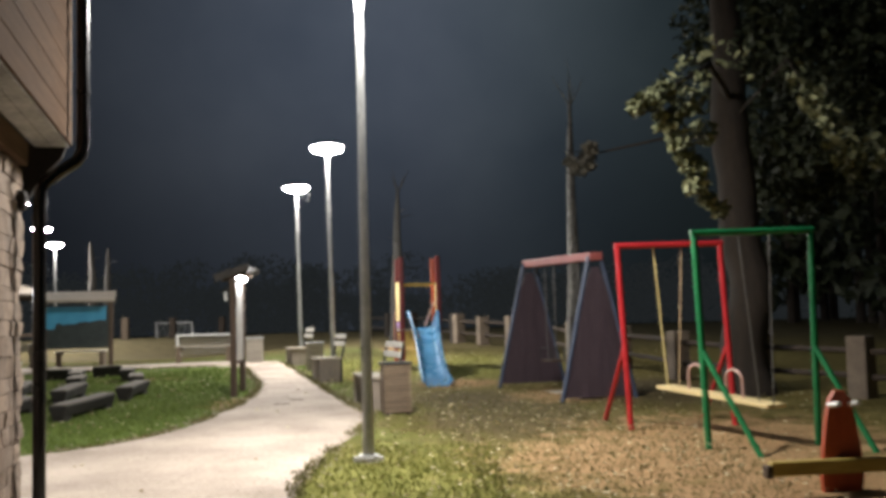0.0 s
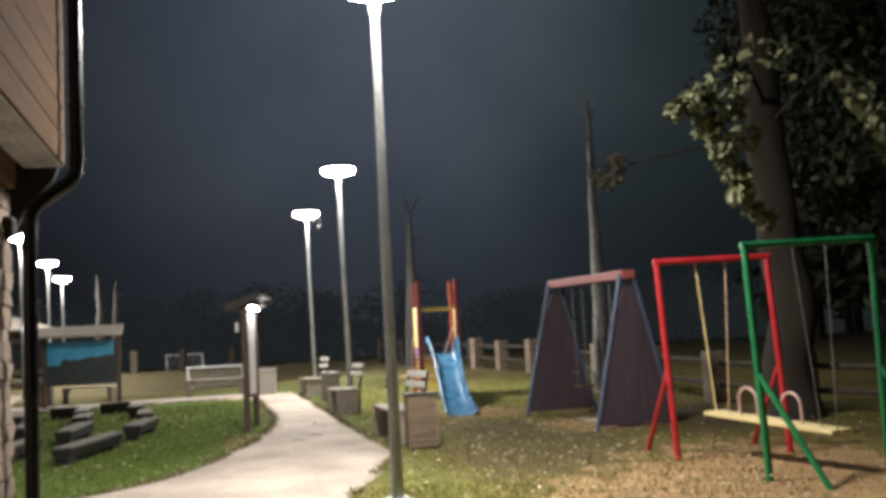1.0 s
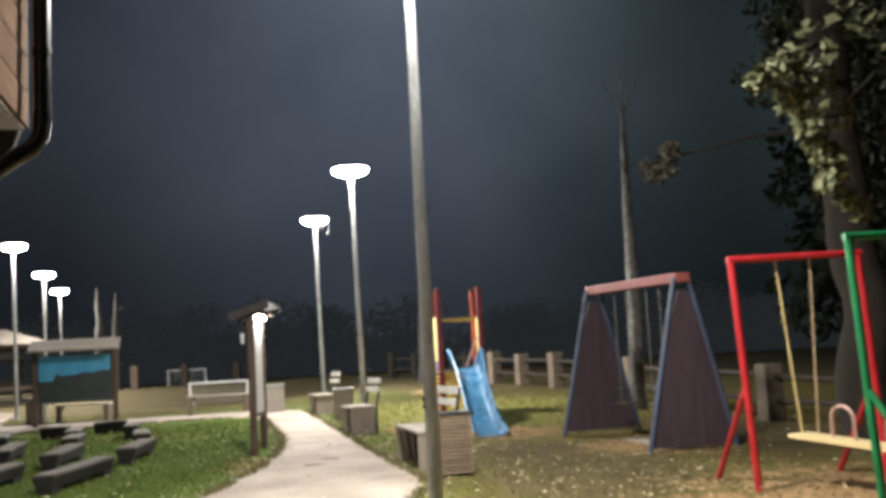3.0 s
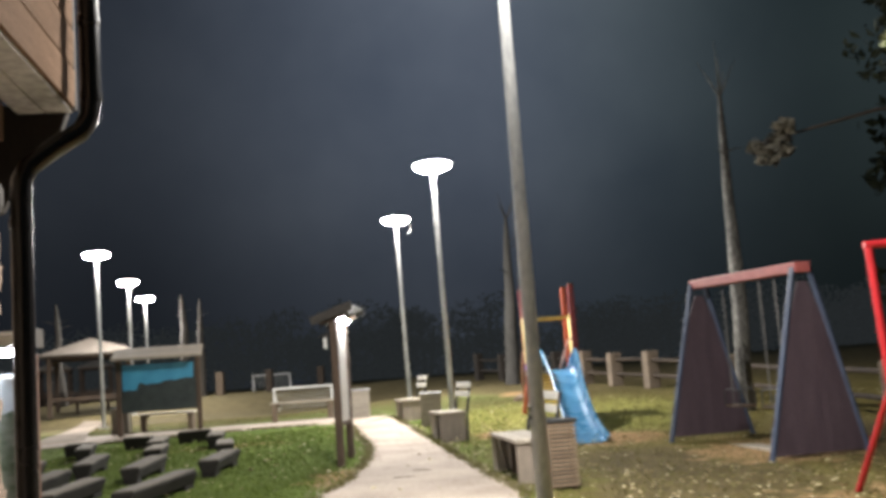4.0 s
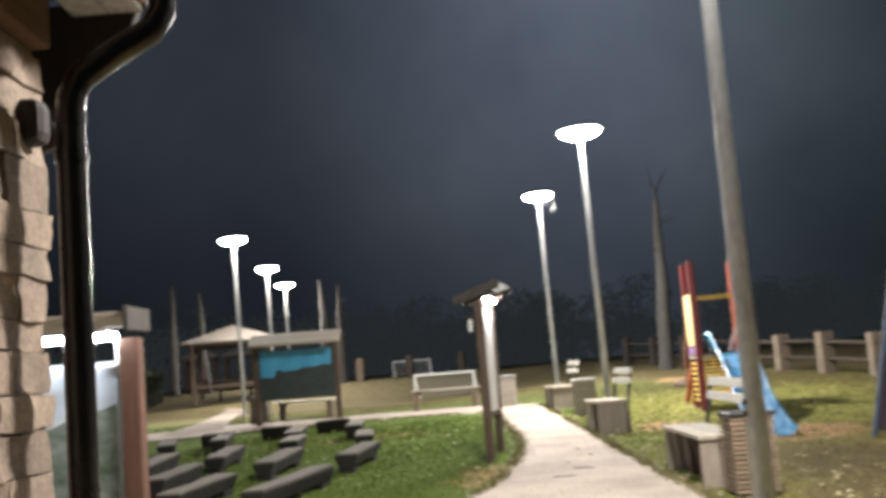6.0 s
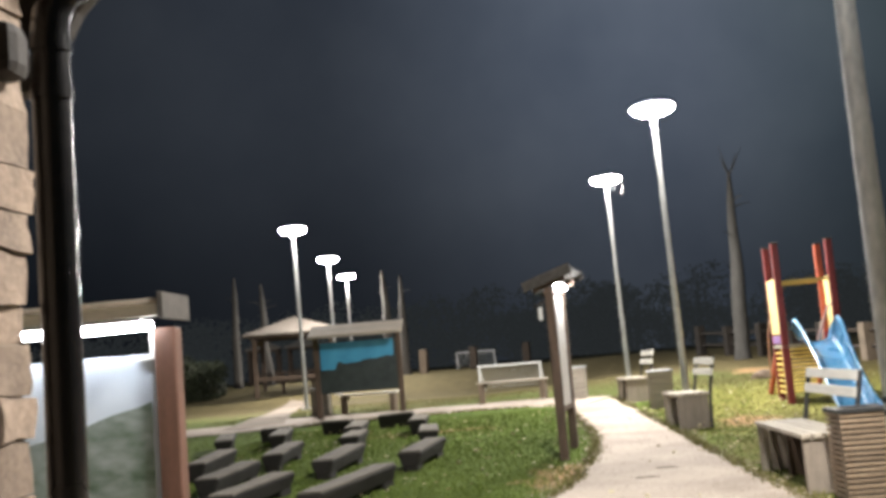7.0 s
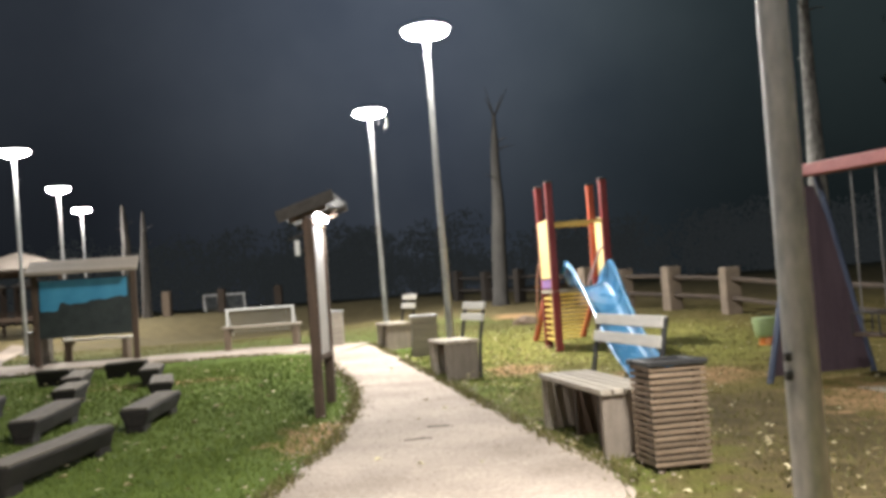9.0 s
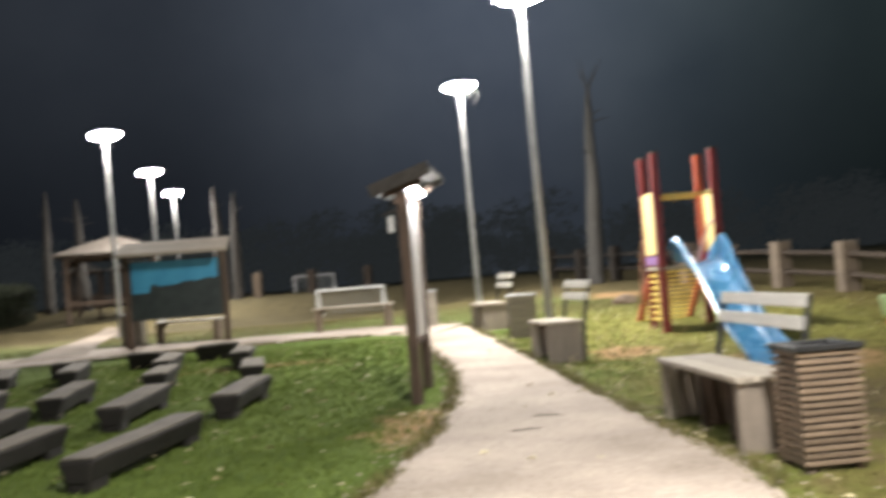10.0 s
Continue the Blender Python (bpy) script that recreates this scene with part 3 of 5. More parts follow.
# ---- street lamps ----
def street_lamp(x, y, top, lean=0.0):
    base = g(x, y)
    h = top - base
    lamp = thing("street_lamp", pose(x, y, base, 0, lean, 0), "tall grey steel lamp post with lit round head", "street lamp", "lamps along the paths")
    bm = bmesh.new()
    tube(bm, (0, 0, -0.1), (0, 0, 0.045), 0.17, 0.15, 20)
    part("footing", bm, M_CONCRETE, lamp, "pale concrete footing", 0, True)
    bm = bmesh.new()
    box(bm, (0, 0, 0.055), (0.2, 0.2, 0.02))
    part("base_plate", bm, M_POLE, lamp, "", 0.003)
    rod("pole", (0, 0, 0.05), (0, 0, h - 0.04), 0.06, M_POLE, lamp, "galvanised steel pole", 0.034, 20)
    # added cone that widens the pole top as glare does
    rod("glare_cone", (0, 0, h - 0.3), (0, 0, h - 0.07), 0.042, M_POLE, lamp, "added steel cone shaped like the lamp glare", 0.066, 20)
    # shallow cap whose brim stands out over the lens
    bm = bmesh.new()
    prof = [(0.335, 0.022), (0.385, 0.026), (0.39, 0.04), (0.36, 0.075), (0.26, 0.115), (0.12, 0.135), (0.02, 0.14)]
    rings = [[bm.verts.new((r * math.cos(a * math.tau / 48), r * math.sin(a * math.tau / 48), h + z)) for a in range(48)] for r, z in prof]
    for p, q in zip(rings, rings[1:]):
        for k in range(48):
            bm.faces.new((p[k], p[(k + 1) % 48], q[(k + 1) % 48], q[k]))
    bm.faces.new(rings[-1])
    bm.faces.new(rings[0][::-1])
    cap = part("head_cap", bm, M_CAP, lamp, "flat grey lamp cap", 0, True)
    bm = bmesh.new()
    prof = [(0.04, -0.085), (0.14, -0.083), (0.23, -0.07), (0.295, -0.046), (0.338, -0.016), (0.345, 0.004), (0.338, 0.018)]
    rings = [[bm.verts.new((r * math.cos(a * math.tau / 48), r * math.sin(a * math.tau / 48), h + z)) for a in range(48)] for r, z in prof]
    for p, q in zip(rings, rings[1:]):
        for k in range(48):
            bm.faces.new((p[k], p[(k + 1) % 48], q[(k + 1) % 48], q[k]))
    part("lens", bm, M_LENS, cap, "glowing white ring lens", 0, True)


for x, y, top, lean in ((-0.71, 11.65, 5.69, 0.0), (-2.31, 23.97, 6.136, -0.75), (-4.03, 31.48, 6.293, -0.85), (-12.71, 32.36, 6.161, -0.7), (-14.99, 40.3, 6.208, -0.7), (-17.46, 48.3, 6.332, -0.7)):
    street_lamp(x, y, top, lean)
# a loop of cable hangs under the head of the lamp at the bend of the path
loop = thing("cable_loop", pose(-4.03, 31.48, 6.293), "thin dark loop of loose cable under a lamp head", "cable")
bm = bmesh.new()
sweep(bm, [(0.06 + 0.1 * math.sin(a) + 0.16, -0.05, -0.24 - 0.16 * math.cos(a)) for a in [math.pi * (0.1 + 1.5 * k / 14) for k in range(15)]], 0.008, 7)
part("cable", bm, M_DARKMETAL, loop, "", 0, True)
strap = thing("pole_bracket", pose(-0.71, 11.65, 1.78), "small dark metal brackets fixed to a lamp pole", "bracket")
for z in (0.03, 0.09):
    bar("bracket_plate", (-0.052, -0.03, z), (0.022, 0.025, 0.028), M_DARKMETAL, strap, "", 0.004)


# ---- benches and bins ----
def make_bench(back=True, top=None, span=1.72):
    b = thing("bench", Matrix.Identity(4), "wooden slatted bench with panel legs and pale backrest planks" if back else "plain wooden bench with panel legs and no back", "bench", "benches along the path")
    length, depth, h = (span, 0.45, 0.45) if back else (span, 0.42, 0.43)
    k = 5
    w = depth / k
    for i in range(k):
        bar("seat_slat", (0, -depth / 2 + w * (i + 0.5), h), (length, w - 0.014, 0.04), top or M_GREYWOOD, b)
    for s in (-1, 1):
        leg = bar("leg_panel", (s * (length / 2 - 0.06), 0, h / 2 - 0.03), (0.055, depth - 0.04, h - 0.04 + 0.06), M_PANELWOOD if back else M_BENCHBROWN, b, "", 0.008)
        bar("leg_edge_post", (s * (length / 2 - 0.115), -depth / 2 + 0.07, h / 2 - 0.03), (0.05, 0.07, h - 0.04 + 0.06), M_GREYWOOD if back else M_BENCHBROWN, leg, "", 0.006)
        bar("seat_bearer", (s * (length / 2 - 0.115), 0.04, h - 0.055), (0.05, depth - 0.16, 0.065), M_DARKWOOD, b, "", 0.005)
    for s in ((-0.3, 0.3) if span > 1.2 else (0.0,)) if back else ():
        bar("inner_leg", (s, 0.05, h / 2 - 0.03), (0.05, depth - 0.2, h - 0.04 + 0.06), M_DARKWOOD, b, "", 0.006)
    if back:
        for s in (-1, 1):
            bm = bmesh.new()
            u = s * (length / 2 - (0.1 if length > 1.2 else 0.03))
            sweep(bm, [(u, depth / 2 - 0.01, 0.0), (u, depth / 2 + 0.01, 0.45), (u, depth / 2 + 0.1, 0.93)], 0.022, 8)
            part("back_upright", bm, M_DARKMETAL, b, "dark metal upright", 0, True)
        tilt = pose(0, 0, 0, -11, 0, 0)
        rise = 0.03 if length > 1.2 else 0.0
        for z in (0.725 + rise, 0.865 + rise):
            bar("back_plank", (0, depth / 2 + 0.045 + (z - 0.7) * 0.2, z), (length - 0.18 if length > 1.2 else length + 0.06, 0.032, 0.088), M_PALEWOOD, b, "pale painted plank", 0.006, tilt)
    return b


def heading(dx, dy):
    return math.degrees(math.atan2(dy, dx))


# the local x axis runs along the seat, the back is on local +y
bench = make_bench(True)
bench.matrix_world = pose(-0.935, 16.29, g(-0.935, 16.29), 0, 0, heading(0.2, -0.98))
seat = make_bench(True, None, 0.86)
tagged(seat, "short wooden slatted seat with panel sides and pale backrest planks", "bench", "short seats along the path")
seat.matrix_world = pose(-2.18, 21.17, g(-2.18, 21.17) - 0.03, 0, 0, heading(0.3, -0.954))
copy_thing(seat, pose(-3.3, 25.31, g(-3.3, 25.31) - 0.05, 0, 0, heading(0.3, -0.954)))
plain = make_bench(False, None, 1.38)
plain.matrix_world = pose(-5.8, 26.75, g(-5.8, 26.75), 0, 0, 3)
# seat slats made pale to stand in for light falling on them
pale = make_bench(False, M_PALEWOOD, 1.24)
pale.matrix_world = pose(-9.16, 27.65, g(-9.16, 27.65), 0, 0, 6)


def make_bin(slat=M_SLAT, k=16, gap=0.014, rim=M_DARKMETAL):
    b = thing("litter_bin", Matrix.Identity(4), "square litter bin clad in horizontal wooden slats", "litter bin", "slatted litter bins")
    w, h = 0.35, 0.67
    for sx in (-1, 1):
        for sy in (-1, 1):
            bar("corner_post", (sx * (w / 2 - 0.035), sy * (w / 2 - 0.035), h / 2 - 0.02), (0.045, 0.045, h + 0.04), M_DARKWOOD, b, "", 0.004)
    step = (h - 0.03) / k
    for i in range(k):
        z = 0.035 + step * (i + 0.5)
        for s in (-1, 1):
            bar("slat", (0, s * (w / 2 - 0.004), z), (w + 0.03, 0.02, step - gap), slat, b, "", 0.004)
            bar("slat", (s * (w / 2 - 0.004), 0, z), (0.02, w - 0.03, step - gap), slat, b, "", 0.004)
    bm = bmesh.new()
    box(bm, (0, 0, h / 2), (w - 0.1, w - 0.1, h - 0.06))
    part("liner", bm, M_DARKMETAL, b, "dark metal liner")
    for s in (-1, 1):
        bar("rim", (0, s * (w / 2 - 0.02), h + 0.02), (w + 0.06, 0.08, 0.035), rim, b, "metal rim", 0.006)
        bar("rim", (s * (w / 2 - 0.02), 0, h + 0.02), (0.08, w - 0.12, 0.035), rim, b, "metal rim", 0.006)
    return b


litter = make_bin()
litter.matrix_world = pose(-0.57, 15.1, g(-0.57, 15.1), 0, 0, 12)
grey_litter = make_bin(M_GREYSLAT, 7, 0.005, M_POLE)
tagged(grey_litter, "square litter bin clad in grey weathered slats", "litter bin", "slatted litter bins")
grey_litter.matrix_world = pose(-2.7, 23.75, g(-2.7, 23.75) - 0.1, 0, 0, 8)
for x, y, a in ((-4.45, 26.2, 5), (-10.25, 27.6, 8)):
    copy_thing(grey_litter, pose(x, y, g(x, y) - 0.07, 0, 0, a))


# ---- notice boards ----
def roof_slab(parent, length, reach, z, lift, label, material=None):
    """Single-pitch board roof, lifted at the front (local -y), or dropped there by a negative lift."""
    rot = pose(0, 0, 0, -math.degrees(math.atan2(lift, reach)), 0, 0)
    k = 5
    for i in range(k):
        yy = -reach / 2 + reach * (i + 0.5) / k
        bar("roof_board", (0, yy, z - yy * lift / reach), (length, reach / k - 0.006, 0.03), material or M_ROOFWOOD, parent, label, 0.004, rot)


def build_middle_board():
    x, y = -9.05, 26.85
    b = thing("notice_board", pose(x, y, g(x, y), 0, 0, 14), "roofed notice board with blue sky and dark forest picture", "notice board", "roofed notice boards")
    for s in (-1, 1):
        bar("post", (s * 0.86, 0, 0.8), (0.11, 0.11, 1.84), M_DARKWOOD, b, "dark timber post", 0.01)
    panel = bar("panel", (0, -0.02, 1.07), (1.66, 0.05, 1.06), M_PICTWOOD, b, "printed dark forest", 0.004)
    rng = random.Random(4)
    bm = bmesh.new()
    top, k = 1.58, 26
    rows = []
    for i in range(k + 1):
        u = i / k
        low = (1.04 if u < 0.2 else 1.12 + 0.15 * (u - 0.2)) + rng.uniform(-0.018, 0.018) + (0.04 if 0.2 < u < 0.3 else 0)
        rows.append((bm.verts.new((-0.77 + 1.52 * u, -0.052, low)), bm.verts.new((-0.77 + 1.52 * u, -0.052, top))))
    for p, q in zip(rows, rows[1:]):
        bm.faces.new((p[0], q[0], q[1], p[1]))
    part("picture_sky", bm, M_PICTSKY, panel, "printed bright blue sky")
    roof_slab(b, 1.94, 0.66, 1.84, -0.24, "pale grey board roof sloping to the front")
    bar("fascia", (0, -0.345, 1.71), (1.96, 0.025, 0.06), M_ROOFWOOD, b, "weathered fascia board", 0.005)
    for s in (-1, 1):
        bar("rafter", (s * 0.86, 0, 1.79), (0.07, 0.6, 0.07), M_DARKWOOD, b, "dark rafter", 0.005, pose(0, 0, 0, math.degrees(math.atan2(0.24, 0.66)), 0, 0))


build_middle_board()


def build_edge_board():
    """Seen along its face beside the path; the lit side faces the path."""
    x, y = -3.45, 18.97
    b = thing("information_board", pose(x, y, g(x, y), 0, 0, heading(-0.035, 1.0)), "roofed information board on dark posts, lit from above", "notice board", "roofed notice boards")
    for s in (-1, 1):
        bar("post", (s * 0.48, 0, 0.93), (0.1, 0.1, 2.06), M_SIGNWOOD, b, "dark timber post", 0.012)
    bar("panel", (0.0, -0.005, 1.24), (0.84, 0.04, 1.32), M_NOTICE, b, "pale printed panel", 0.004)
    bar("panel_frame", (0, -0.005, 0.55), (0.86, 0.07, 0.06), M_SIGNWOOD, b)
    bar("panel_frame", (0, -0.005, 1.93), (0.86, 0.07, 0.06), M_SIGNWOOD, b)
    bar("hanging_plate", (-0.5, 0.12, 1.66), (0.02, 0.05, 0.15), M_WHITE, b, "small white hanging plate", 0.003)
    roof_slab(b, 1.24, 0.58, 2.07, 0.19, "dark board roof", M_ROOFDARK)
    tilt = pose(0, 0, 0, -math.degrees(math.atan2(0.19, 0.58)), 0, 0)
    for s in (-1, 1):
        bar("roof_end_board", (s * 0.632, 0, 2.06), (0.022, 0.6, 0.12), M_ROOFDARK, b, "", 0.004, tilt)
        bar("rafter", (s * 0.48, 0.0, 2.0), (0.07, 0.4, 0.07), M_SIGNWOOD, b, "", 0.005, tilt)
    bar("plate_hood", (-0.5, 0.13, 1.77), (0.06, 0.14, 0.02), M_ROOFDARK, b, "small slanted hood", 0.003, tilt)
    rod("strip_light", (-0.4, -0.075, 1.985), (0.4, -0.075, 1.985), 0.02, M_SIGNSTRIP, b, "white strip light, lit")
    bar("light_housing", (0, -0.075, 2.022), (0.88, 0.06, 0.025), M_CAP, b)


build_edge_board()


def build_near_board():
    ax = Vector((-0.978, -0.208))
    c = Vector((-4.56, 12.02)) + ax * 1.3
    b = thing("information_board", pose(c.x, c.y, g(c.x, c.y), 0, 0, 12), "large roofed information board with mountain picture, lit", "notice board", "roofed notice boards")
    up = 0.735 - g(c.x, c.y)
    for s in (-1, 1):
        bar("post", (s * 1.3, 0, 0.85 + up), (0.13, 0.13, 1.9), M_REDWOOD, b, "red-brown stained timber post", 0.012)
    panel = bar("panel", (0, 0.0, 1.0 + up), (2.42, 0.05, 1.31), M_PICTPALE, b, "printed pale sky", 0.004)
    rng = random.Random(9)
    bm = bmesh.new()
    k, rows = 30, []
    for i in range(k + 1):
        u = i / k
        hi = 0.84 + 0.52 * u ** 1.4 + rng.uniform(-0.01, 0.01)
        rows.append((bm.verts.new((-1.2 + 2.4 * u, -0.03, 0.36)), bm.verts.new((-1.2 + 2.4 * u, -0.03, hi))))
    for p, q in zip(rows, rows[1:]):
        bm.faces.new((p[0], q[0], q[1], p[1]))
    part("picture_hill", bm, M_PICTHILL, panel, "printed green and grey hillside").location.z = up + 0.025
    bar("top_rail", (0, 0.06, 1.92 + up), (2.44, 0.08, 0.08), M_DARKWOOD, b, "dark top rail", 0.006)
    roof_slab(b, 2.66, 0.44, 1.935 + up, 0.03, "grey board roof")
    bar("fascia", (0, -0.16, 1.9 + up), (2.62, 0.03, 0.07), M_PALEWOOD, b, "pale lit fascia", 0.004)
    rod("strip_light", (-1.15, -0.12, 1.812 + up), (1.25, -0.12, 1.812 + up), 0.024, M_STRIP, b, "white strip light, lit")
    bar("light_housing", (0, -0.12, 1.85 + up), (2.4, 0.08, 0.025), M_CAP, b)
    bar("roof_end_board", (1.345, 0, 1.92 + up), (0.035, 0.48, 0.15), M_ROOFDARK, b, "dark end board", 0.005)
    bar("corner_brace", (1.235, -0.045, 1.7 + up), (0.05, 0.02, 0.16), M_WHITE, b, "small white bracket", 0.003)
    bar("corner_brace", (1.19, -0.045, 1.632 + up), (0.12, 0.02, 0.025), M_WHITE, b, "small white bracket", 0.003)


build_near_board()


# ---- log seats of the open-air circle ----
def log_seat(ax, ay, bx, by, w=0.3):
    length = math.hypot(bx - ax, by - ay)
    mx, my = (ax + bx) / 2, (ay + by) / 2
    z = min(g(ax, ay), g(bx, by), g(mx, my))
    tilt = math.degrees(math.atan2(g(bx, by) - g(ax, ay), length))
    s = thing("log_seat", pose(mx, my, g(mx, my), 0, -tilt, heading(bx - ax, by - ay)), "dark weathered split-log seat on short blocks", "log seat", "log seats in arcs on the lawn")
    bm = bmesh.new()
    box(bm, (0, 0, 0.14), (length, w, 0.17))
    bmesh.ops.subdivide_edges(bm, edges=[e for e in bm.edges if abs((e.verts[0].co - e.verts[1].co).x) > length * 0.5], cuts=5)
    for v in bm.verts:
        v.co += Vector((0, 0.018 * noise.noise(v.co * 3 + Vector((mx, my, 0))), 0.012 * noise.noise(v.co * 4 + Vector((my, mx, 1)))))
        if v.co.z < 0.13:
            v.co.y *= 0.58
    part("log", bm, M_LOG, s, "bark-covered half log, shade deepened in its colour", 0.025)
    bm = bmesh.new()
    box(bm, (0, 0, 0.234), (length - 0.05, w - 0.05, 0.02))
    bmesh.ops.subdivide_edges(bm, edges=[e for e in bm.edges if abs((e.verts[0].co - e.verts[1].co).x) > length * 0.5], cuts=5)
    for v in bm.verts:
        v.co += Vector((0.02 * noise.noise(v.co * 9 + Vector((0, my, mx))), 0.018 * noise.noise(v.co * 3 + Vector((mx, my, 0))), 0.012 * noise.noise(v.co * 4 + Vector((my, mx, 1)))))
    part("seat_face", bm, M_LOGTOP, s, "grey split face, light from above in its colour", 0.006)
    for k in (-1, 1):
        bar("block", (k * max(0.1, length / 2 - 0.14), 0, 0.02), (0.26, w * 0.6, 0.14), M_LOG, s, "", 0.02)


for row in (
    (-5.33, 15.6, -5.17, 17.3), (-5.2, 18.2, -5.26, 19.5), (-5.62, 20.35, -5.9, 21.3), (-6.35, 22.1, -6.55, 23.0), (-7.6, 23.9, -7.0, 24.0),
    (-6.3, 15.7, -6.28, 17.1), (-6.15, 17.85, -6.3, 19.35), (-6.75, 20.25, -6.95, 21.2), (-7.25, 21.7, -7.6, 23.0), (-8.5, 23.55, -7.95, 23.5),
    (-7.1, 16.85, -7.25, 18.25), (-7.2, 18.7, -7.5, 20.1), (-8.35, 21.3, -8.8, 22.6), (-9.35, 22.8, -8.85, 22.95),
    (-8.0, 18.2, -8.3, 19.65), (-9.1, 21.0, -9.75, 22.4),
):
    log_seat(*row)


# ---- plank glider between a red and a green portal frame ----
def portal(name, pts, braces, material, label):
    base = Vector((pts[0][0], pts[0][1], g(*pts[0])))
    f = thing(name, Matrix.Translation(base), label, "swing frame", "play equipment")
    a, c = Vector((*pts[0], g(*pts[0]))) - base, Vector((*pts[1], g(*pts[1]))) - base
    ta, tc = Vector((*pts[2], 2.98)) - base, Vector((*pts[3], 2.99)) - base
    down = Vector((0, 0, 0.08))
    rod("post", a - down, ta, 0.036, material, f)
    rod("post", c - down, tc, 0.036, material, f)
    d = (tc - ta).normalized() * 0.035
    rod("crossbar", ta - d, tc + d, 0.036, material, f)
    for p, tp in ((a, ta), (c, tc)):
        k = p.lerp(tp, 0.45)
        foot = p + Vector((*braces, 0))
        foot.z = g(foot.x + base.x, foot.y + base.y) - base.z - 0.06
        rod("brace", k, foot, 0.03, material, f, "diagonal brace")
    return f


portal("red_portal_frame", ((2.3, 13.44), (3.58, 13.56), (2.22, 13.46), (3.49, 13.56)), (-0.2, 0.8), M_RED, "red painted steel portal frame of a glider swing")
portal("green_portal_frame", ((2.8, 11.8), (3.97, 11.9), (2.765, 11.9), (4.03, 11.98)), (0.38, -0.62), M_GREEN, "green painted steel portal frame of a glider swing")


def build_glider():
    a, c = Vector((2.75, 13.56, 1.275)), Vector((3.6, 12.02, 1.13))
    mid = (a + c) / 2
    w = thing("glider_swing", pose(mid.x, mid.y, mid.z), "yellow plank glider seat hung on bars, with hoops", "swing", "play equipment")
    a, c = a - mid, c - mid
    ang = heading(c.x - a.x, c.y - a.y)
    rot = pose(0, 0, 0, 0, 0, ang) @ pose(0, 0, 0, 0, math.degrees(math.atan2(a.z - c.z, math.hypot(c.x - a.x, c.y - a.y))), 0)
    for s in (-0.075, 0.075):
        off = rot @ Vector((0, s, 0))
        bar("plank", off, ((c - a).length, 0.135, 0.042), M_PLANK, w, "pale yellow wooden plank", 0.008, rot)
    tops = [((2.67, 13.54, 2.96), 0.03, M_PALEYELLOW, 0.008), ((3.02, 13.57, 2.96), 0.14, M_TANBAR, 0.007), ((3.26, 12.0, 2.96), 0.86, M_GREYBAR, 0.007), ((3.6, 12.03, 2.96), 0.97, M_GREYBAR, 0.007)]
    for p, k, mt, r in tops:
        q = a.lerp(c, k)
        rod("hanger", Vector(p) - mid, q, r, mt, w, "hanging bar")
    side = rot @ Vector((0, 1, 0))
    along = (c - a).normalized()
    for k in (0.31, 0.65):
        p = a.lerp(c, k)
        pts = [p + along * (0.13 * math.cos(t)) + Vector((0, 0, 0.02 + (0.17 if 0 < t < math.pi else 0) + 0.13 * math.sin(t))) for t in [math.pi * i / 12 for i in range(13)]]
        pts = [p + along * 0.13 + Vector((0, 0, 0.02))] + pts[1:-1] + [p - along * 0.13 + Vector((0, 0, 0.02))]
        bm = bmesh.new()
        sweep(bm, pts, 0.016, 8)
        part("hoop", bm, M_PINKBAR, w, "pink tube hoop handle", 0, True)


build_glider()


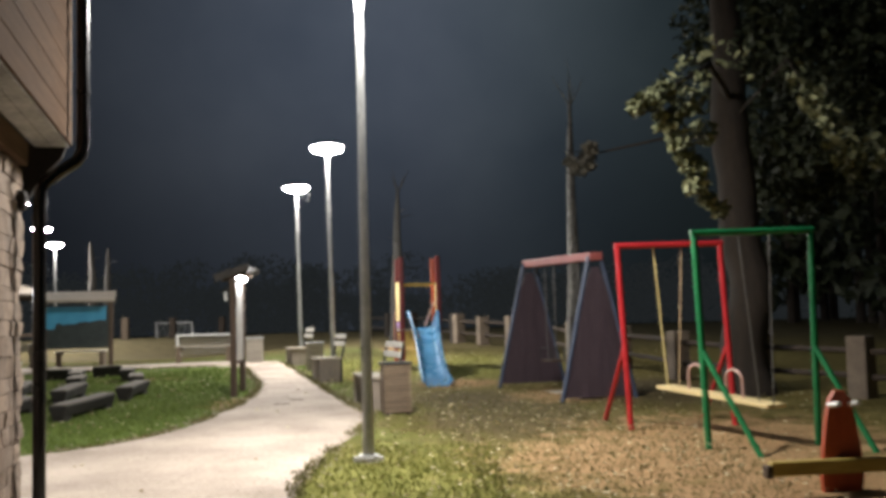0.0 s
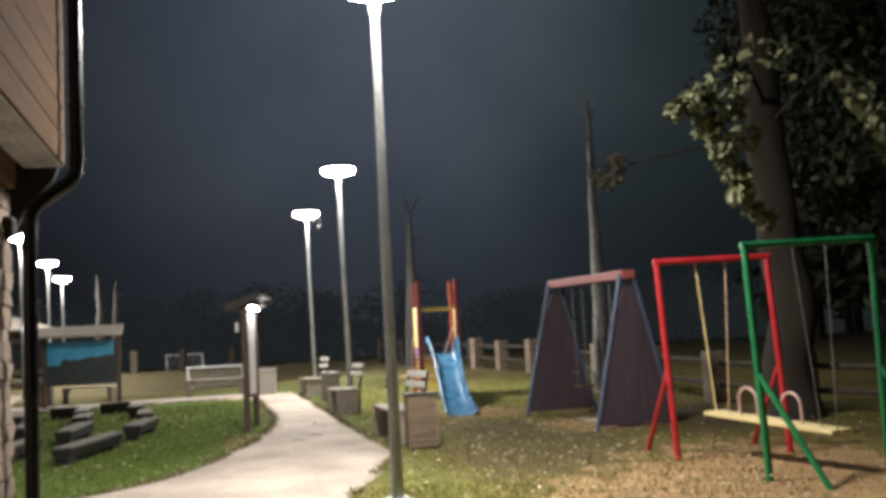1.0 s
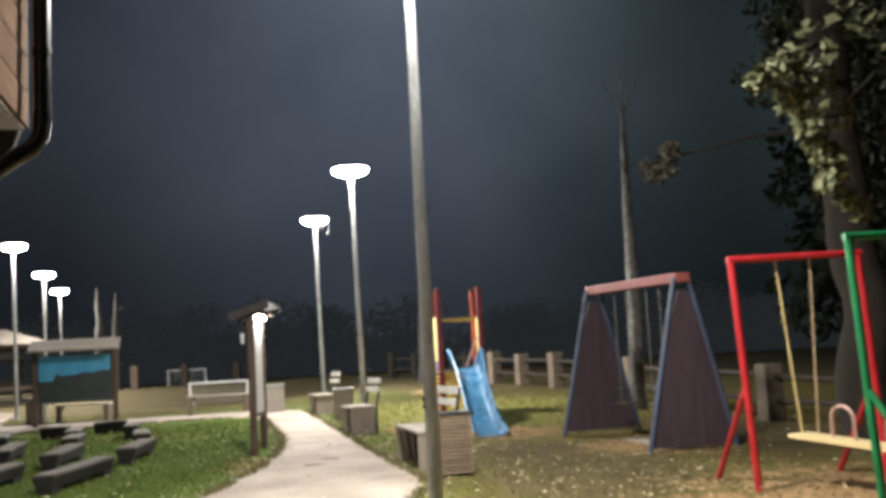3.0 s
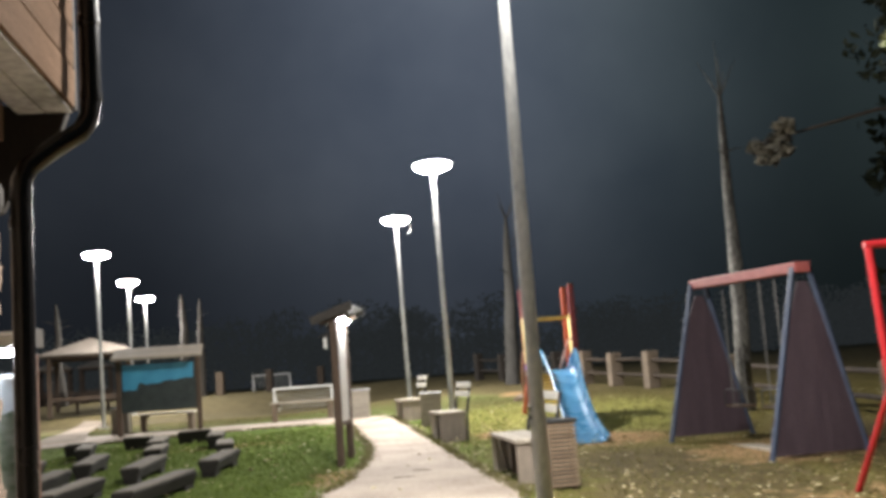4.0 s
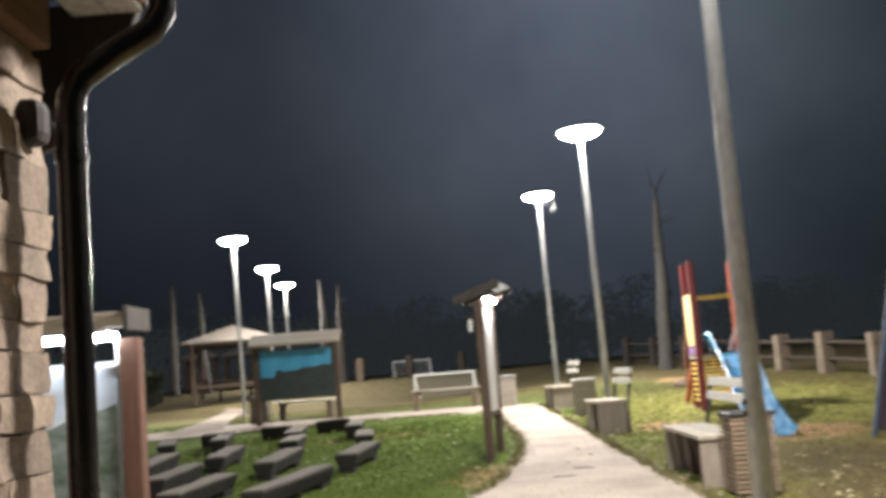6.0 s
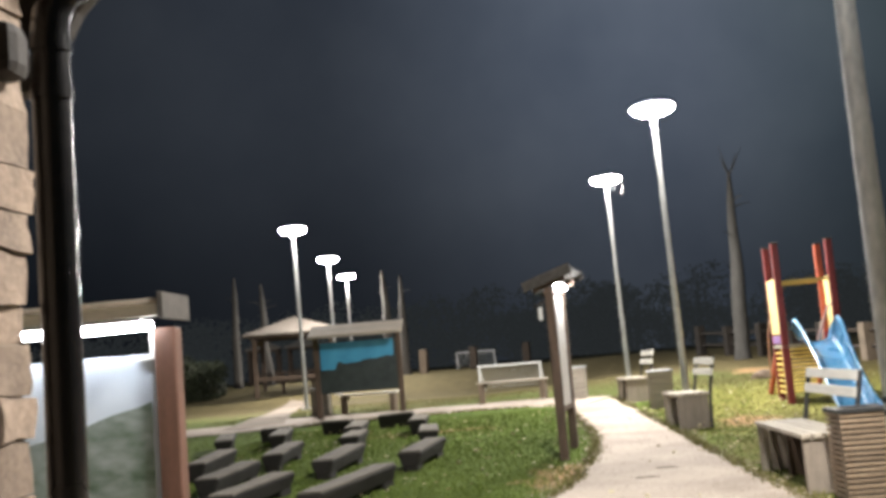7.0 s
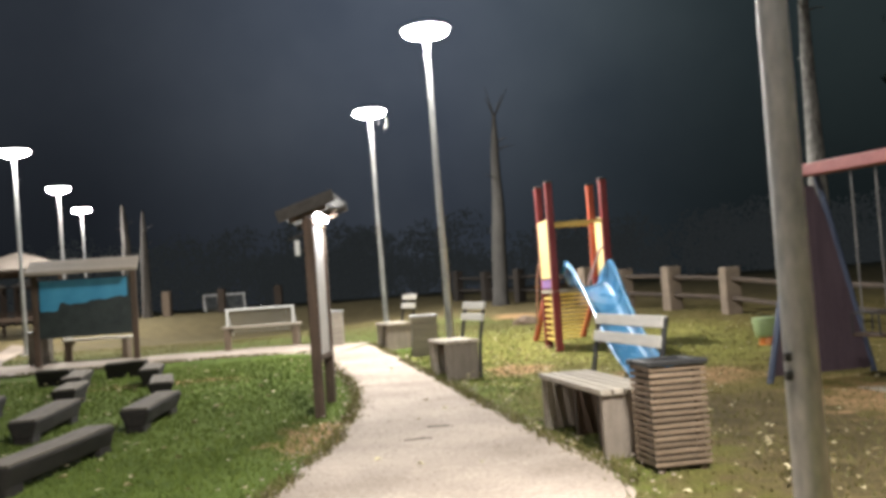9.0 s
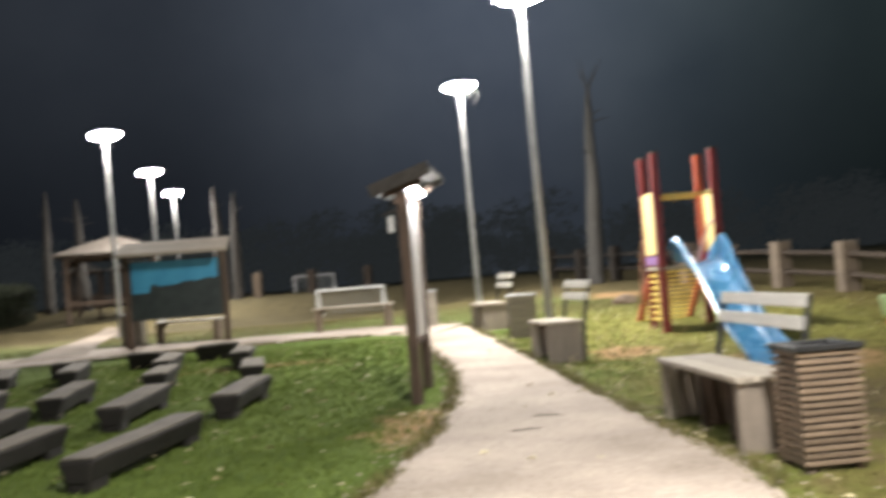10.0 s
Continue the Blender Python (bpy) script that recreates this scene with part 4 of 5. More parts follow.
# ---- A-frame swing with panelled ends ----
def build_aframe():
    near, far = Vector((2.4, 16.46, 0)), Vector((1.63, 18.96, 0))
    mid = (near + far) / 2
    z0 = g(mid.x, mid.y)
    s = thing("panelled_swing", pose(mid.x, mid.y, z0), "blue A-frame swing with purple panelled ends, red beam", "swing", "play equipment")
    d = (far - near).normalized()
    n2 = Vector((d.y, -d.x, 0))
    rot = pose(0, 0, 0, 0, 0, heading(n2.x, n2.y))
    for end, e in ((near, -1), (far, 1)):
        zb = g(end.x, end.y) - z0
        apex = end - mid + Vector((0, 0, 3.06 - z0 + (0.06 if e > 0 else 0)))
        feet = [end - mid + n2 * k * 0.62 + Vector((0, 0, zb)) for k in (-1, 1)]
        for k, ft in zip((-1, 1), feet):
            rod("leg", ft - Vector((0, 0, 0.06)), apex + n2 * k * 0.1, 0.033, M_BLUE, s, "blue steel leg")
        # vertical boards filling the end
        boards = 9
        for i in range(boards):
            u0, u1 = -1 + 2 * i / boards, -1 + 2 * (i + 1) / boards
            bm = bmesh.new()
            quad = []
            hgt = apex.z - zb - 0.06
            for u in (u0 + 0.003, u1 - 0.003):
                top = zb + 0.06 + min(1.0, (1 - abs(u) * 0.9 + 0.06)) * hgt
                quad.append((end.x - mid.x + n2.x * u * 0.55, end.y - mid.y + n2.y * u * 0.55, zb + 0.05, min(top, apex.z - 0.16)))
            vs = []
            for t in (-0.012, 0.012):
                o = d * t
                for x, y, zl, zh in quad:
                    vs += [bm.verts.new((x + o.x, y + o.y, zl)), bm.verts.new((x + o.x, y + o.y, zh))]
            for f in ((0, 2, 3, 1), (4, 5, 7, 6), (0, 1, 5, 4), (2, 6, 7, 3), (1, 3, 7, 5), (0, 4, 6, 2)):
                bm.faces.new([vs[j] for j in f])
            part("panel_board", bm, M_PURPLE, s, "purple-brown board")
    a = near - mid - d * 0.06 + Vector((0, 0, 3.06 - z0))
    c = far - mid + d * 0.06 + Vector((0, 0, 3.12 - z0))
    bm = bmesh.new()
    m = Matrix.Translation((a + c) / 2) @ (c - a).to_track_quat("X", "Z").to_matrix().to_4x4()
    bmesh.ops.create_cube(bm, size=1, matrix=m @ Matrix.Diagonal(((c - a).length, 0.2, 0.12, 1)))
    part("beam", bm, M_BEAMRED, s, "faded red top beam", 0.012)
    # two swings, each a plank between a pair of thin bars with a low tube guard
    along = pose(0, 0, 0, 0, 0, heading(d.x, d.y))
    for k in (0.305, 0.655):
        q = a.lerp(c, k)
        low = 0.5
        for j in (-1, 1):
            p = q + d * 0.18 * j
            rod("hanger", p, Vector((p.x, p.y, low)), 0.009, M_GREYBAR, s, "thin hanging bar", None, 8)
        bar("seat", (q.x, q.y, low), (0.46, 0.2, 0.035), M_DARKWOOD, s, "dark wooden swing seat", 0.008, along)
        for j in (-1, 1):
            u = n2 * 0.11 * j
            bm = bmesh.new()
            sweep(bm, [Vector((q.x, q.y, low)) - d * 0.2 + u, Vector((q.x, q.y, low + 0.2)) - d * 0.19 + u, Vector((q.x, q.y, low + 0.22)) + u, Vector((q.x, q.y, low + 0.2)) + d * 0.19 + u, Vector((q.x, q.y, low)) + d * 0.2 + u], 0.01, 7)
            part("guard", bm, M_DARKMETAL, s, "thin tube guard", 0, True)
    q = a.lerp(c, 0.49)
    bar("threshold", (q.x, q.y, -0.02), (0.3, 2.0, 0.06), M_GREYWOOD, s, "", 0.01, rot)


build_aframe()


# ---- slide tower ----
def build_slide():
    cx, cy = -0.407, 23.45
    z0 = g(cx, cy)
    t = thing("slide_tower", pose(cx, cy, z0, 0, 0, 8), "wooden play tower with blue plastic slide", "slide", "play equipment")
    top = 3.58 - z0
    hw, hd = 0.395, 0.38
    for sx in (-1, 1):
        for sy in (-1, 1):
            bar("post", (sx * hw, sy * hd, (2.02 - z0 + 0.5) / 2 - 0.3), (0.1, 0.1, 2.02 - z0 + 0.5), M_MAROON, t, "dark red lower post", 0.008)
            bar("post", (sx * hw, sy * hd, (top + 2.021 - z0 - 0.05) / 2), (0.098, 0.098, top - 2.021 + z0 + 0.05), M_ORANGE if sx > 0 and sy > 0 else M_MAROON, t, "red upper post", 0.008)
            bar("post_cap", (sx * hw, sy * hd, top + 0.012), (0.11, 0.11, 0.02), M_DARKWOOD, t)
    deck = 2.03 - z0
    bar("deck", (0, 0, deck), (2 * hw + 0.1, 2 * hd + 0.1, 0.05), M_GREYWOOD, t, "deck boards")
    bar("crossbar", (0, -hd, 3.0 - z0), (2 * hw, 0.04, 0.04), M_OCHRE, t, "worn yellow crossbar")
    bar("crossbar", (0, hd, 3.0 - z0), (2 * hw, 0.04, 0.04), M_OCHRE, t, "worn yellow crossbar")
    for sx in (-1, 1):
        bar("side_panel", (sx * (hw + 0.035), 0, 2.64 - z0), (0.025, 2 * hd + 0.06, 0.84), M_PALEYELLOW, t, "pale yellow side panel", 0.006)
        bar("violet_panel", (sx * (hw + 0.035), 0, 2.14 - z0), (0.025, 2 * hd - 0.1, 0.12), M_VIOLET, t, "violet strip", 0.004)
    # climbing ramp with slats at the back
    foot = Vector((0, hd + 1.2, 0.0))
    head = Vector((0, hd + 0.02, deck))
    for sx in (-1, 1):
        o = Vector((sx * 0.38, 0, 0))
        d = head - foot
        m = Matrix.Translation((head + foot) / 2 + o) @ d.to_track_quat("X", "Z").to_matrix().to_4x4()
        bm = bmesh.new()
        bmesh.ops.create_cube(bm, size=1, matrix=m @ Matrix.Diagonal((d.length, 0.06, 0.1, 1)))
        part("stringer", bm, M_ORANGE, t, "orange-red stringer", 0.006)
    for i in range(13):
        p = foot.lerp(head, (i + 0.6) / 13)
        bar("rung", p + Vector((0, -0.04, 0.03)), (0.74, 0.022, 0.03), M_YELLOW, t, "yellow rung", 0.005)
    # vertical slats on the sides below the deck
    for i in range(9):
        z = 0.14 + i * 0.085
        bar("side_slat", (-hw - 0.02, 0.02, z), (0.025, 2 * hd - 0.1, 0.034), M_YELLOW, t, "yellow slat", 0.004)
    bm = bmesh.new()
    sweep(bm, [(hw - 0.3, -hd + 0.05, deck + 0.06), (hw - 0.16, -hd + 0.03, deck + 0.42), (hw - 0.1, -hd + 0.03, deck + 0.56), (hw - 0.04, -hd + 0.02, deck + 0.6)], 0.02, 8)
    part("hand_bar", bm, M_PINKBAR, t, "bent tube hand bar", 0, True)
    for sx in (-1, 1):
        bm = bmesh.new()
        sweep(bm, [(sx * (hw + 0.06), hd + 0.02, deck + 0.42), (sx * (hw + 0.08), hd + 0.16, deck + 0.2), (sx * (hw + 0.08), hd + 0.3, deck - 0.2), (sx * (hw + 0.06), hd + 0.45, deck - 0.5)], 0.015, 8)
        part("ramp_rail", bm, M_PINKBAR, t, "thin bent ramp rail", 0, True)
    # chute
    bm = bmesh.new()
    line = [(-hd + 0.1, 2.08, 0.25, 0.2), (-hd - 0.3, 2.08, 0.26, 0.34), (-hd - 0.52, 2.05, 0.262, 0.42), (-hd - 0.86, 1.97, 0.25, 0.38), (-hd - 1.25, 1.86, 0.225, 0.28), (-hd - 1.6, 1.72, 0.208, 0.23),
            (-hd - 2.15, 1.46, 0.2, 0.2), (-hd - 2.7, 1.23, 0.2, 0.18), (-hd - 3.25, 1.09, 0.205, 0.16), (-hd - 3.72, 1.05, 0.215, 0.13), (-hd - 3.9, 1.04, 0.22, 0.07)]
    rings = []
    for i, (y, z, half, wall) in enumerate(line):
        lo = z - z0
        sx = 0.02 + 0.055 * (y + hd)
        ring = []
        for u, v in ((-1.28, 0.9), (-1.16, 1.0), (-1.04, 0.93), (-1.0, 0.5), (-0.9, 0.12), (-0.6, 0.0), (0, -0.02), (0.6, 0.0), (0.9, 0.12), (1.0, 0.5), (1.04, 0.93), (1.16, 1.0), (1.28, 0.9)):
            ring.append(bm.verts.new((sx + u * half, y, lo + v * wall)))
        rings.append(ring)
    for p, q in zip(rings, rings[1:]):
        for k in range(len(p) - 1):
            bm.faces.new((p[k], p[k + 1], q[k + 1], q[k]))
    bmesh.ops.solidify(bm, geom=list(bm.faces), thickness=0.02)
    chute = part("chute", bm, M_SLIDE, t, "blue plastic slide chute", 0, True)
    sub = chute.modifiers.new("round", "SUBSURF")
    sub.levels = sub.render_levels = 2


build_slide()


# ---- seesaw at the edge of the play area ----
def build_seesaw():
    a, c = Vector((2.88, 9.4)), Vector((4.9, 9.68))
    mid = (a + c) / 2
    z0 = g(mid.x, mid.y)
    s = thing("seesaw", pose(mid.x, mid.y, z0, 0, 0, heading(c.x - a.x, c.y - a.y)), "low yellow beam seesaw with red shield seat back", "seesaw", "play equipment")
    bar("beam", (0.0, 0, 0.22), (2.5, 0.1, 0.115), M_OCHRE, s, "worn yellow painted beam", 0.015)
    bar("beam_end", (-1.265, 0, 0.2), (0.05, 0.1, 0.1), M_DARKWOOD, s, "", 0.01)
    for x in (0.05, 0.9):
        bar("support", (x, 0, 0.03), (0.1, 0.22, 0.3), M_DARKWOOD, s, "", 0.015)
    bm = bmesh.new()
    prof = [(-0.19, -0.02), (-0.21, 0.1), (-0.185, 0.35), (-0.14, 0.6), (-0.105, 0.74), (-0.045, 0.82), (0.045, 0.82), (0.105, 0.74), (0.14, 0.6), (0.185, 0.35), (0.2, 0.1), (0.17, -0.02)]
    front = [bm.verts.new((-0.57 + x * 0.9, 0.08, z)) for x, z in prof]
    rear = [bm.verts.new((-0.57 + x * 0.9, 0.14, z)) for x, z in prof]
    bm.faces.new(front)
    bm.faces.new(rear[::-1])
    for i in range(len(prof)):
        j = (i + 1) % len(prof)
        bm.faces.new((front[j], front[i], rear[i], rear[j]))
    bmesh.ops.recalc_face_normals(bm, faces=list(bm.faces))
    part("shield", bm, M_ORANGE, s, "rounded orange-red board", 0.012)
    for x in (-0.66, -0.49):
        rod("grip", (x, -0.06, 0.72), (x, 0.1, 0.7), 0.022, M_WHITE, s, "white grip")


build_seesaw()


# ---- small toy on the grass ----
def build_toy():
    x, y = 1.93, 22.2
    t = thing("toy_tub", pose(x, y, g(x, y), 0, 0, 20), "small pale green plastic toy tub with orange base", "toy")
    bm = bmesh.new()
    tube(bm, (0, 0, 0.1), (0, 0, 0.36), 0.13, 0.17, 20)
    part("tub", bm, M_TOYGREEN, t, "pale green tub", 0.02, True)
    bm = bmesh.new()
    tube(bm, (0.03, 0, -0.01), (0.03, 0, 0.11), 0.12, 0.1, 16)
    part("base", bm, M_TOYORANGE, t, "orange base", 0.01, True)


build_toy()


# ---- boulder beyond the tower ----
def build_boulder():
    x, y = -1.0, 28.6
    b = thing("boulder", pose(x, y, g(x, y), 0, 0, 25), "low pale boulder half sunk in the lawn", "rock")
    bm = bmesh.new()
    bmesh.ops.create_icosphere(bm, subdivisions=3, radius=1.0)
    for v in bm.verts:
        k = 1 + 0.22 * noise.noise(v.co * 1.4) + 0.08 * noise.noise(v.co * 4.0)
        v.co = Vector((v.co.x * 0.26 * k, v.co.y * 0.2 * k, v.co.z * 0.15 * k))
    part("rock", bm, M_STONE, b, "", 0, True)


build_boulder()


# ---- goals ----
def build_goal(x, y, w, h, turn):
    z = g(x, y)
    b = thing("goal", pose(x, y, z, 0, 0, turn), "small white football goal with a net", "goal", "goals on the field")
    for s in (-1, 1):
        rod("goal_post", (s * w / 2, 0, -0.05), (s * w / 2, 0, h), 0.032, M_WHITE, b)
        rod("back_stay", (s * w / 2, 0.6, -0.02), (s * w / 2, 0.0, h), 0.022, M_WHITE, b)
    rod("goal_bar", (-w / 2 - 0.04, 0, h), (w / 2 + 0.04, 0, h), 0.032, M_WHITE, b)
    bm = bmesh.new()
    k = 16
    for i in range(1, k):
        xx = -w / 2 + w * i / k
        tube(bm, (xx, 0.02, h), (xx, 0.6, 0.0), 0.005, None, 4)
    for i in range(1, 8):
        u = i / 8
        tube(bm, (-w / 2, 0.6 * u, h * (1 - u)), (w / 2, 0.6 * u, h * (1 - u)), 0.005, None, 4)
    part("net", bm, M_NET, b, "white net cord")


build_goal(-8.2, 37.3, 1.88, 0.72, 0)
build_goal(-14.3, 57.0, 1.9, 0.8, 5)


# ---- fence of stone pillars and rails ----
BACK_FENCE = [(-2.6, 39.2), (-1.75, 37.8), (-0.85, 36.4), (-0.1, 34.8), (0.5, 33.2)]
FENCE = [(0.64, 32.9), (1.31, 31.3), (2.03, 29.5), (2.7, 27.3), (3.1, 24.6), (3.75, 22.0), (4.25, 19.3), (5.1, 17.4), (6.05, 15.8), (7.4, 14.4), (9.0, 13.2)]


def build_fence(line, side, material, tone, label):
    o = Vector((*line[3], g(*line[3])))
    f = thing("fence", Matrix.Translation(o), label, "fence", "fences round the playground")
    rng = random.Random(2)
    for i, (x, y) in enumerate(line):
        nx, ny = line[min(i + 1, len(line) - 1)]
        px, py = line[max(i - 1, 0)]
        bm = bmesh.new()
        h = 0.86 + rng.uniform(-0.03, 0.03)
        box(bm, Vector((x, y, g(x, y) + h / 2 - 0.05)) - o, (side, side, h + 0.1), pose(0, 0, 0, 0, 0, heading(nx - px, ny - py) + rng.uniform(-4, 4)))
        part("pillar", bm, material, f, tone, 0.02)
    for (x, y), (x2, y2) in zip(line, line[1:]):
        for k in (0.3, 0.66):
            rod("rail", Vector((x, y, g(x, y) + k)) - o, Vector((x2, y2, g(x2, y2) + k + rng.uniform(-0.03, 0.03))) - o, 0.046, M_FENCEWOOD if material is M_PILLAR else material, f, "", 0.042, 8)


build_fence(FENCE, 0.3, M_PILLAR, "tan rendered pillar", "fence of tan square pillars with dark log rails")
# the fence's far end, its dimness put into near-black colour
build_fence(BACK_FENCE, 0.24, M_BLACKWOOD, "dark timber post", "far end of the fence, posts and log rails darkened to look dim")
# the two farther posts take darker wood, their dimness put into colour
for x, y, wood in ((-13.9, 47.0, M_BENCHBROWN), (-12.44, 49.5, M_FENCEWOOD), (-10.34, 50.5, M_FENCEWOOD)):
    p = thing("field_post", pose(x, y, g(x, y)), "short pale wooden post at the field edge", "post", "field edge posts")
    bar("post", (0, 0, 0.45), (0.3, 0.3, 1.0), wood, p, "", 0.02)


# ---- pavilions ----
def build_pavilion(x, y, half, eave, apex, roof=M_SHINGLE):
    z = g(x, y)
    p = thing("pavilion", pose(x, y, z, 0, 0, 20), "open timber pavilion with a pale pyramid roof", "pavilion", "pavilions")
    for sx in (-1, 1):
        for sy in (-1, 1):
            bar("post", (sx * half * 0.78, sy * half * 0.78, eave / 2), (0.16, 0.16, eave + 0.2), M_DARKWOOD, p, "", 0.01)
    for i in range(4):
        bm = bmesh.new()
        a, c = math.radians(45 + 90 * i), math.radians(135 + 90 * i)
        r = half * 1.414
        vs = [bm.verts.new((r * math.cos(a), r * math.sin(a), eave)), bm.verts.new((r * math.cos(c), r * math.sin(c), eave)), bm.verts.new((0, 0, apex))]
        vs2 = [bm.verts.new(v.co - Vector((0, 0, 0.07))) for v in vs]
        bm.faces.new(vs)
        bm.faces.new(vs2[::-1])
        for k in range(3):
            bm.faces.new((vs[(k + 1) % 3], vs[k], vs2[k], vs2[(k + 1) % 3]))
        part("roof_face", bm, roof, p, "reed-covered roof slope")
    for s in (-1, 1):
        bar("eave_beam", (0, s * half * 0.78, eave - 0.1), (half * 1.7, 0.12, 0.16), M_DARKWOOD, p)
        bar("eave_beam", (s * half * 0.78, 0, eave - 0.28), (0.12, half * 1.7, 0.16), M_DARKWOOD, p)
        bar("parapet_rail", (0, s * half * 0.78, 0.55), (half * 1.55, 0.06, 0.12), M_DARKWOOD, p)
    t = thing("picnic_table", pose(x, y, z, 0, 0, 20), "dark wooden picnic table with two benches", "table", "picnic tables")
    bar("table_top", (0, 0, 0.74), (1.6, 0.7, 0.06), M_DARKWOOD, t)
    for s in (-1, 1):
        bar("table_bench", (0, s * 0.62, 0.44), (1.6, 0.26, 0.05), M_DARKWOOD, t)
        bar("trestle", (s * 0.55, 0, 0.36), (0.08, 1.3, 0.08), M_DARKWOOD, t)
        bar("trestle_leg", (s * 0.55, 0, 0.36), (0.1, 0.14, 0.74), M_DARKWOOD, t)


build_pavilion(-17.25, 42.0, 1.75, 2.15, 2.78)
build_pavilion(-27.3, 60.0, 1.0, 2.0, 2.5, M_BRIGHTREED)
build_pavilion(-25.8, 62.0, 1.0, 2.05, 2.5, M_BRIGHTREED)


# ---- trees ----
def leaf_cloud(name, parent, material, blobs, size, seed, label=""):
    """Many small bent leaves; blobs: centre, radii, count."""
    rng = np.random.RandomState(seed)
    vs, fs = [], []
    for (cx, cy, cz), (rx, ry, rz), count in blobs:
        d = rng.normal(size=(count, 3))
        d /= np.linalg.norm(d, axis=1)[:, None]
        d *= rng.uniform(0.35, 1.0, (count, 1)) ** 0.6
        pos = d * (rx, ry, rz) + (cx, cy, cz)
        for p in pos:
            u = rng.normal(size=3)
            u /= np.linalg.norm(u)
            w = np.cross(u, rng.normal(size=3))
            w /= np.linalg.norm(w)
            s = size * rng.uniform(0.6, 1.4)
            up = np.cross(u, w) * s * 0.18
            i = len(vs)
            vs += [tuple(p - u * s), tuple(p - w * s * 0.55 + up), tuple(p + u * s), tuple(p + w * s * 0.55 + up)]
            fs += [(i, i + 1, i + 2), (i, i + 2, i + 3)]
    me = bpy.data.meshes.new(name)
    me.from_pydata(vs, [], fs)
    me.materials.append(material)
    ob = new(name, me)
    ob.parent = parent
    return tagged(ob, label)


def tree_stem(parent, pts, radii, material, name="trunk", seed=1, sway=0.5):
    bm = bmesh.new()
    fine, fr = [], []
    for i in range(len(pts) - 1):
        for j in range(6):
            t = j / 6
            q = Vector(pts[i]).lerp(Vector(pts[i + 1]), t)
            r = radii[i] + (radii[i + 1] - radii[i]) * t
            q += Vector((noise.noise(q * 0.9 + Vector((seed, 0, 0))), noise.noise(q * 0.9 + Vector((0, seed, 0))), 0)) * r * sway
            fine.append(q)
            fr.append(r * (1 + 0.12 * noise.noise(q * 2.3)))
    fine.append(Vector(pts[-1]))
    fr.append(radii[-1])
    sweep(bm, fine, fr, 14)
    return part(name, bm, material, parent, "", 0, True)


def build_oak():
    x, y = 4.7, 16.6
    z = g(x, y)
    t = thing("oak_tree", pose(x, y, z), "large dark tree with drooping grey-green leafy boughs", "tree", "trees")
    tree_stem(t, [(0, 0, -0.2), (0, 0, 0.4), (-0.06, 0.0, 2.5), (-0.12, 0.05, 5), (0.0, 0.1, 8.5)], [0.42, 0.34, 0.3, 0.25, 0.12], M_BARK)
    for pts, r in (([(-0.1, 0, 4.5), (-1.0, -2.2, 4.5), (-2.1, -3.9, 3.7)], [0.055, 0.04, 0.015]), ([(-0.05, 0, 4.2), (0.1, -2.0, 4.6), (0.3, -3.1, 3.3)], [0.022, 0.014, 0.008]),
                   ([(-0.1, 0, 3.95), (-1.2, -0.1, 3.9), (-2.55, 0.0, 3.65)], [0.04, 0.022, 0.01]), ([(0, 0.1, 6), (-1.2, 0.2, 7), (-2.2, 0.4, 7.4)], [0.1, 0.06, 0.03]), ([(0, 0.1, 6.4), (1.4, 0.2, 7.2), (2.5, 0.3, 7.8)], [0.1, 0.06, 0.03])):
        tree_stem(t, pts, r, M_BARK, "limb", 3)
    # bough leaves; the highest clusters are thinned out to look dim
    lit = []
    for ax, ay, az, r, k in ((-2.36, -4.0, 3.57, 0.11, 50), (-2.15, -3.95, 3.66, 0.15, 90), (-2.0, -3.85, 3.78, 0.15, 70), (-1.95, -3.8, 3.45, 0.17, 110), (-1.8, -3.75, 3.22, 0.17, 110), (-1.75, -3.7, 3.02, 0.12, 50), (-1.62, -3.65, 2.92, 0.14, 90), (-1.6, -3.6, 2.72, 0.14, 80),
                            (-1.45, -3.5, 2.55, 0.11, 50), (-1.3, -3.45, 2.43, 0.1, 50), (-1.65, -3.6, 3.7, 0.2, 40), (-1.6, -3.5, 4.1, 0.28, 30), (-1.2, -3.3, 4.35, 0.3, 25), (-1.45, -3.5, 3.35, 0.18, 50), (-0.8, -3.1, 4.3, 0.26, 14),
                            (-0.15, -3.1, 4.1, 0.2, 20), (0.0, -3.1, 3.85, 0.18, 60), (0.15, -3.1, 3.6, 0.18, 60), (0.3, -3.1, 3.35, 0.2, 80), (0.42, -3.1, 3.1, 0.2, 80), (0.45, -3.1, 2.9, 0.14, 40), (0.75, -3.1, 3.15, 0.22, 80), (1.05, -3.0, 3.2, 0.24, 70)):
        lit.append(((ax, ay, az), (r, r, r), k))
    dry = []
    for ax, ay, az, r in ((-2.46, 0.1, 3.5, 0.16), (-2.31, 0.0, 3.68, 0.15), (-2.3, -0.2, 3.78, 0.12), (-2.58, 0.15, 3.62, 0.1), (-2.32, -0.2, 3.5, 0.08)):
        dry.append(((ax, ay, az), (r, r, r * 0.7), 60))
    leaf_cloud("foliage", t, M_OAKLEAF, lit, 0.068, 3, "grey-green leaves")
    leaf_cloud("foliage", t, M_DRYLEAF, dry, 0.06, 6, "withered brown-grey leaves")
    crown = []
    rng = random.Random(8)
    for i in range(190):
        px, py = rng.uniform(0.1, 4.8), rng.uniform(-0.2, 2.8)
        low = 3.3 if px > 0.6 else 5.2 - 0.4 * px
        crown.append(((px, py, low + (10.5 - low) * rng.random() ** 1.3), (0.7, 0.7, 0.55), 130))
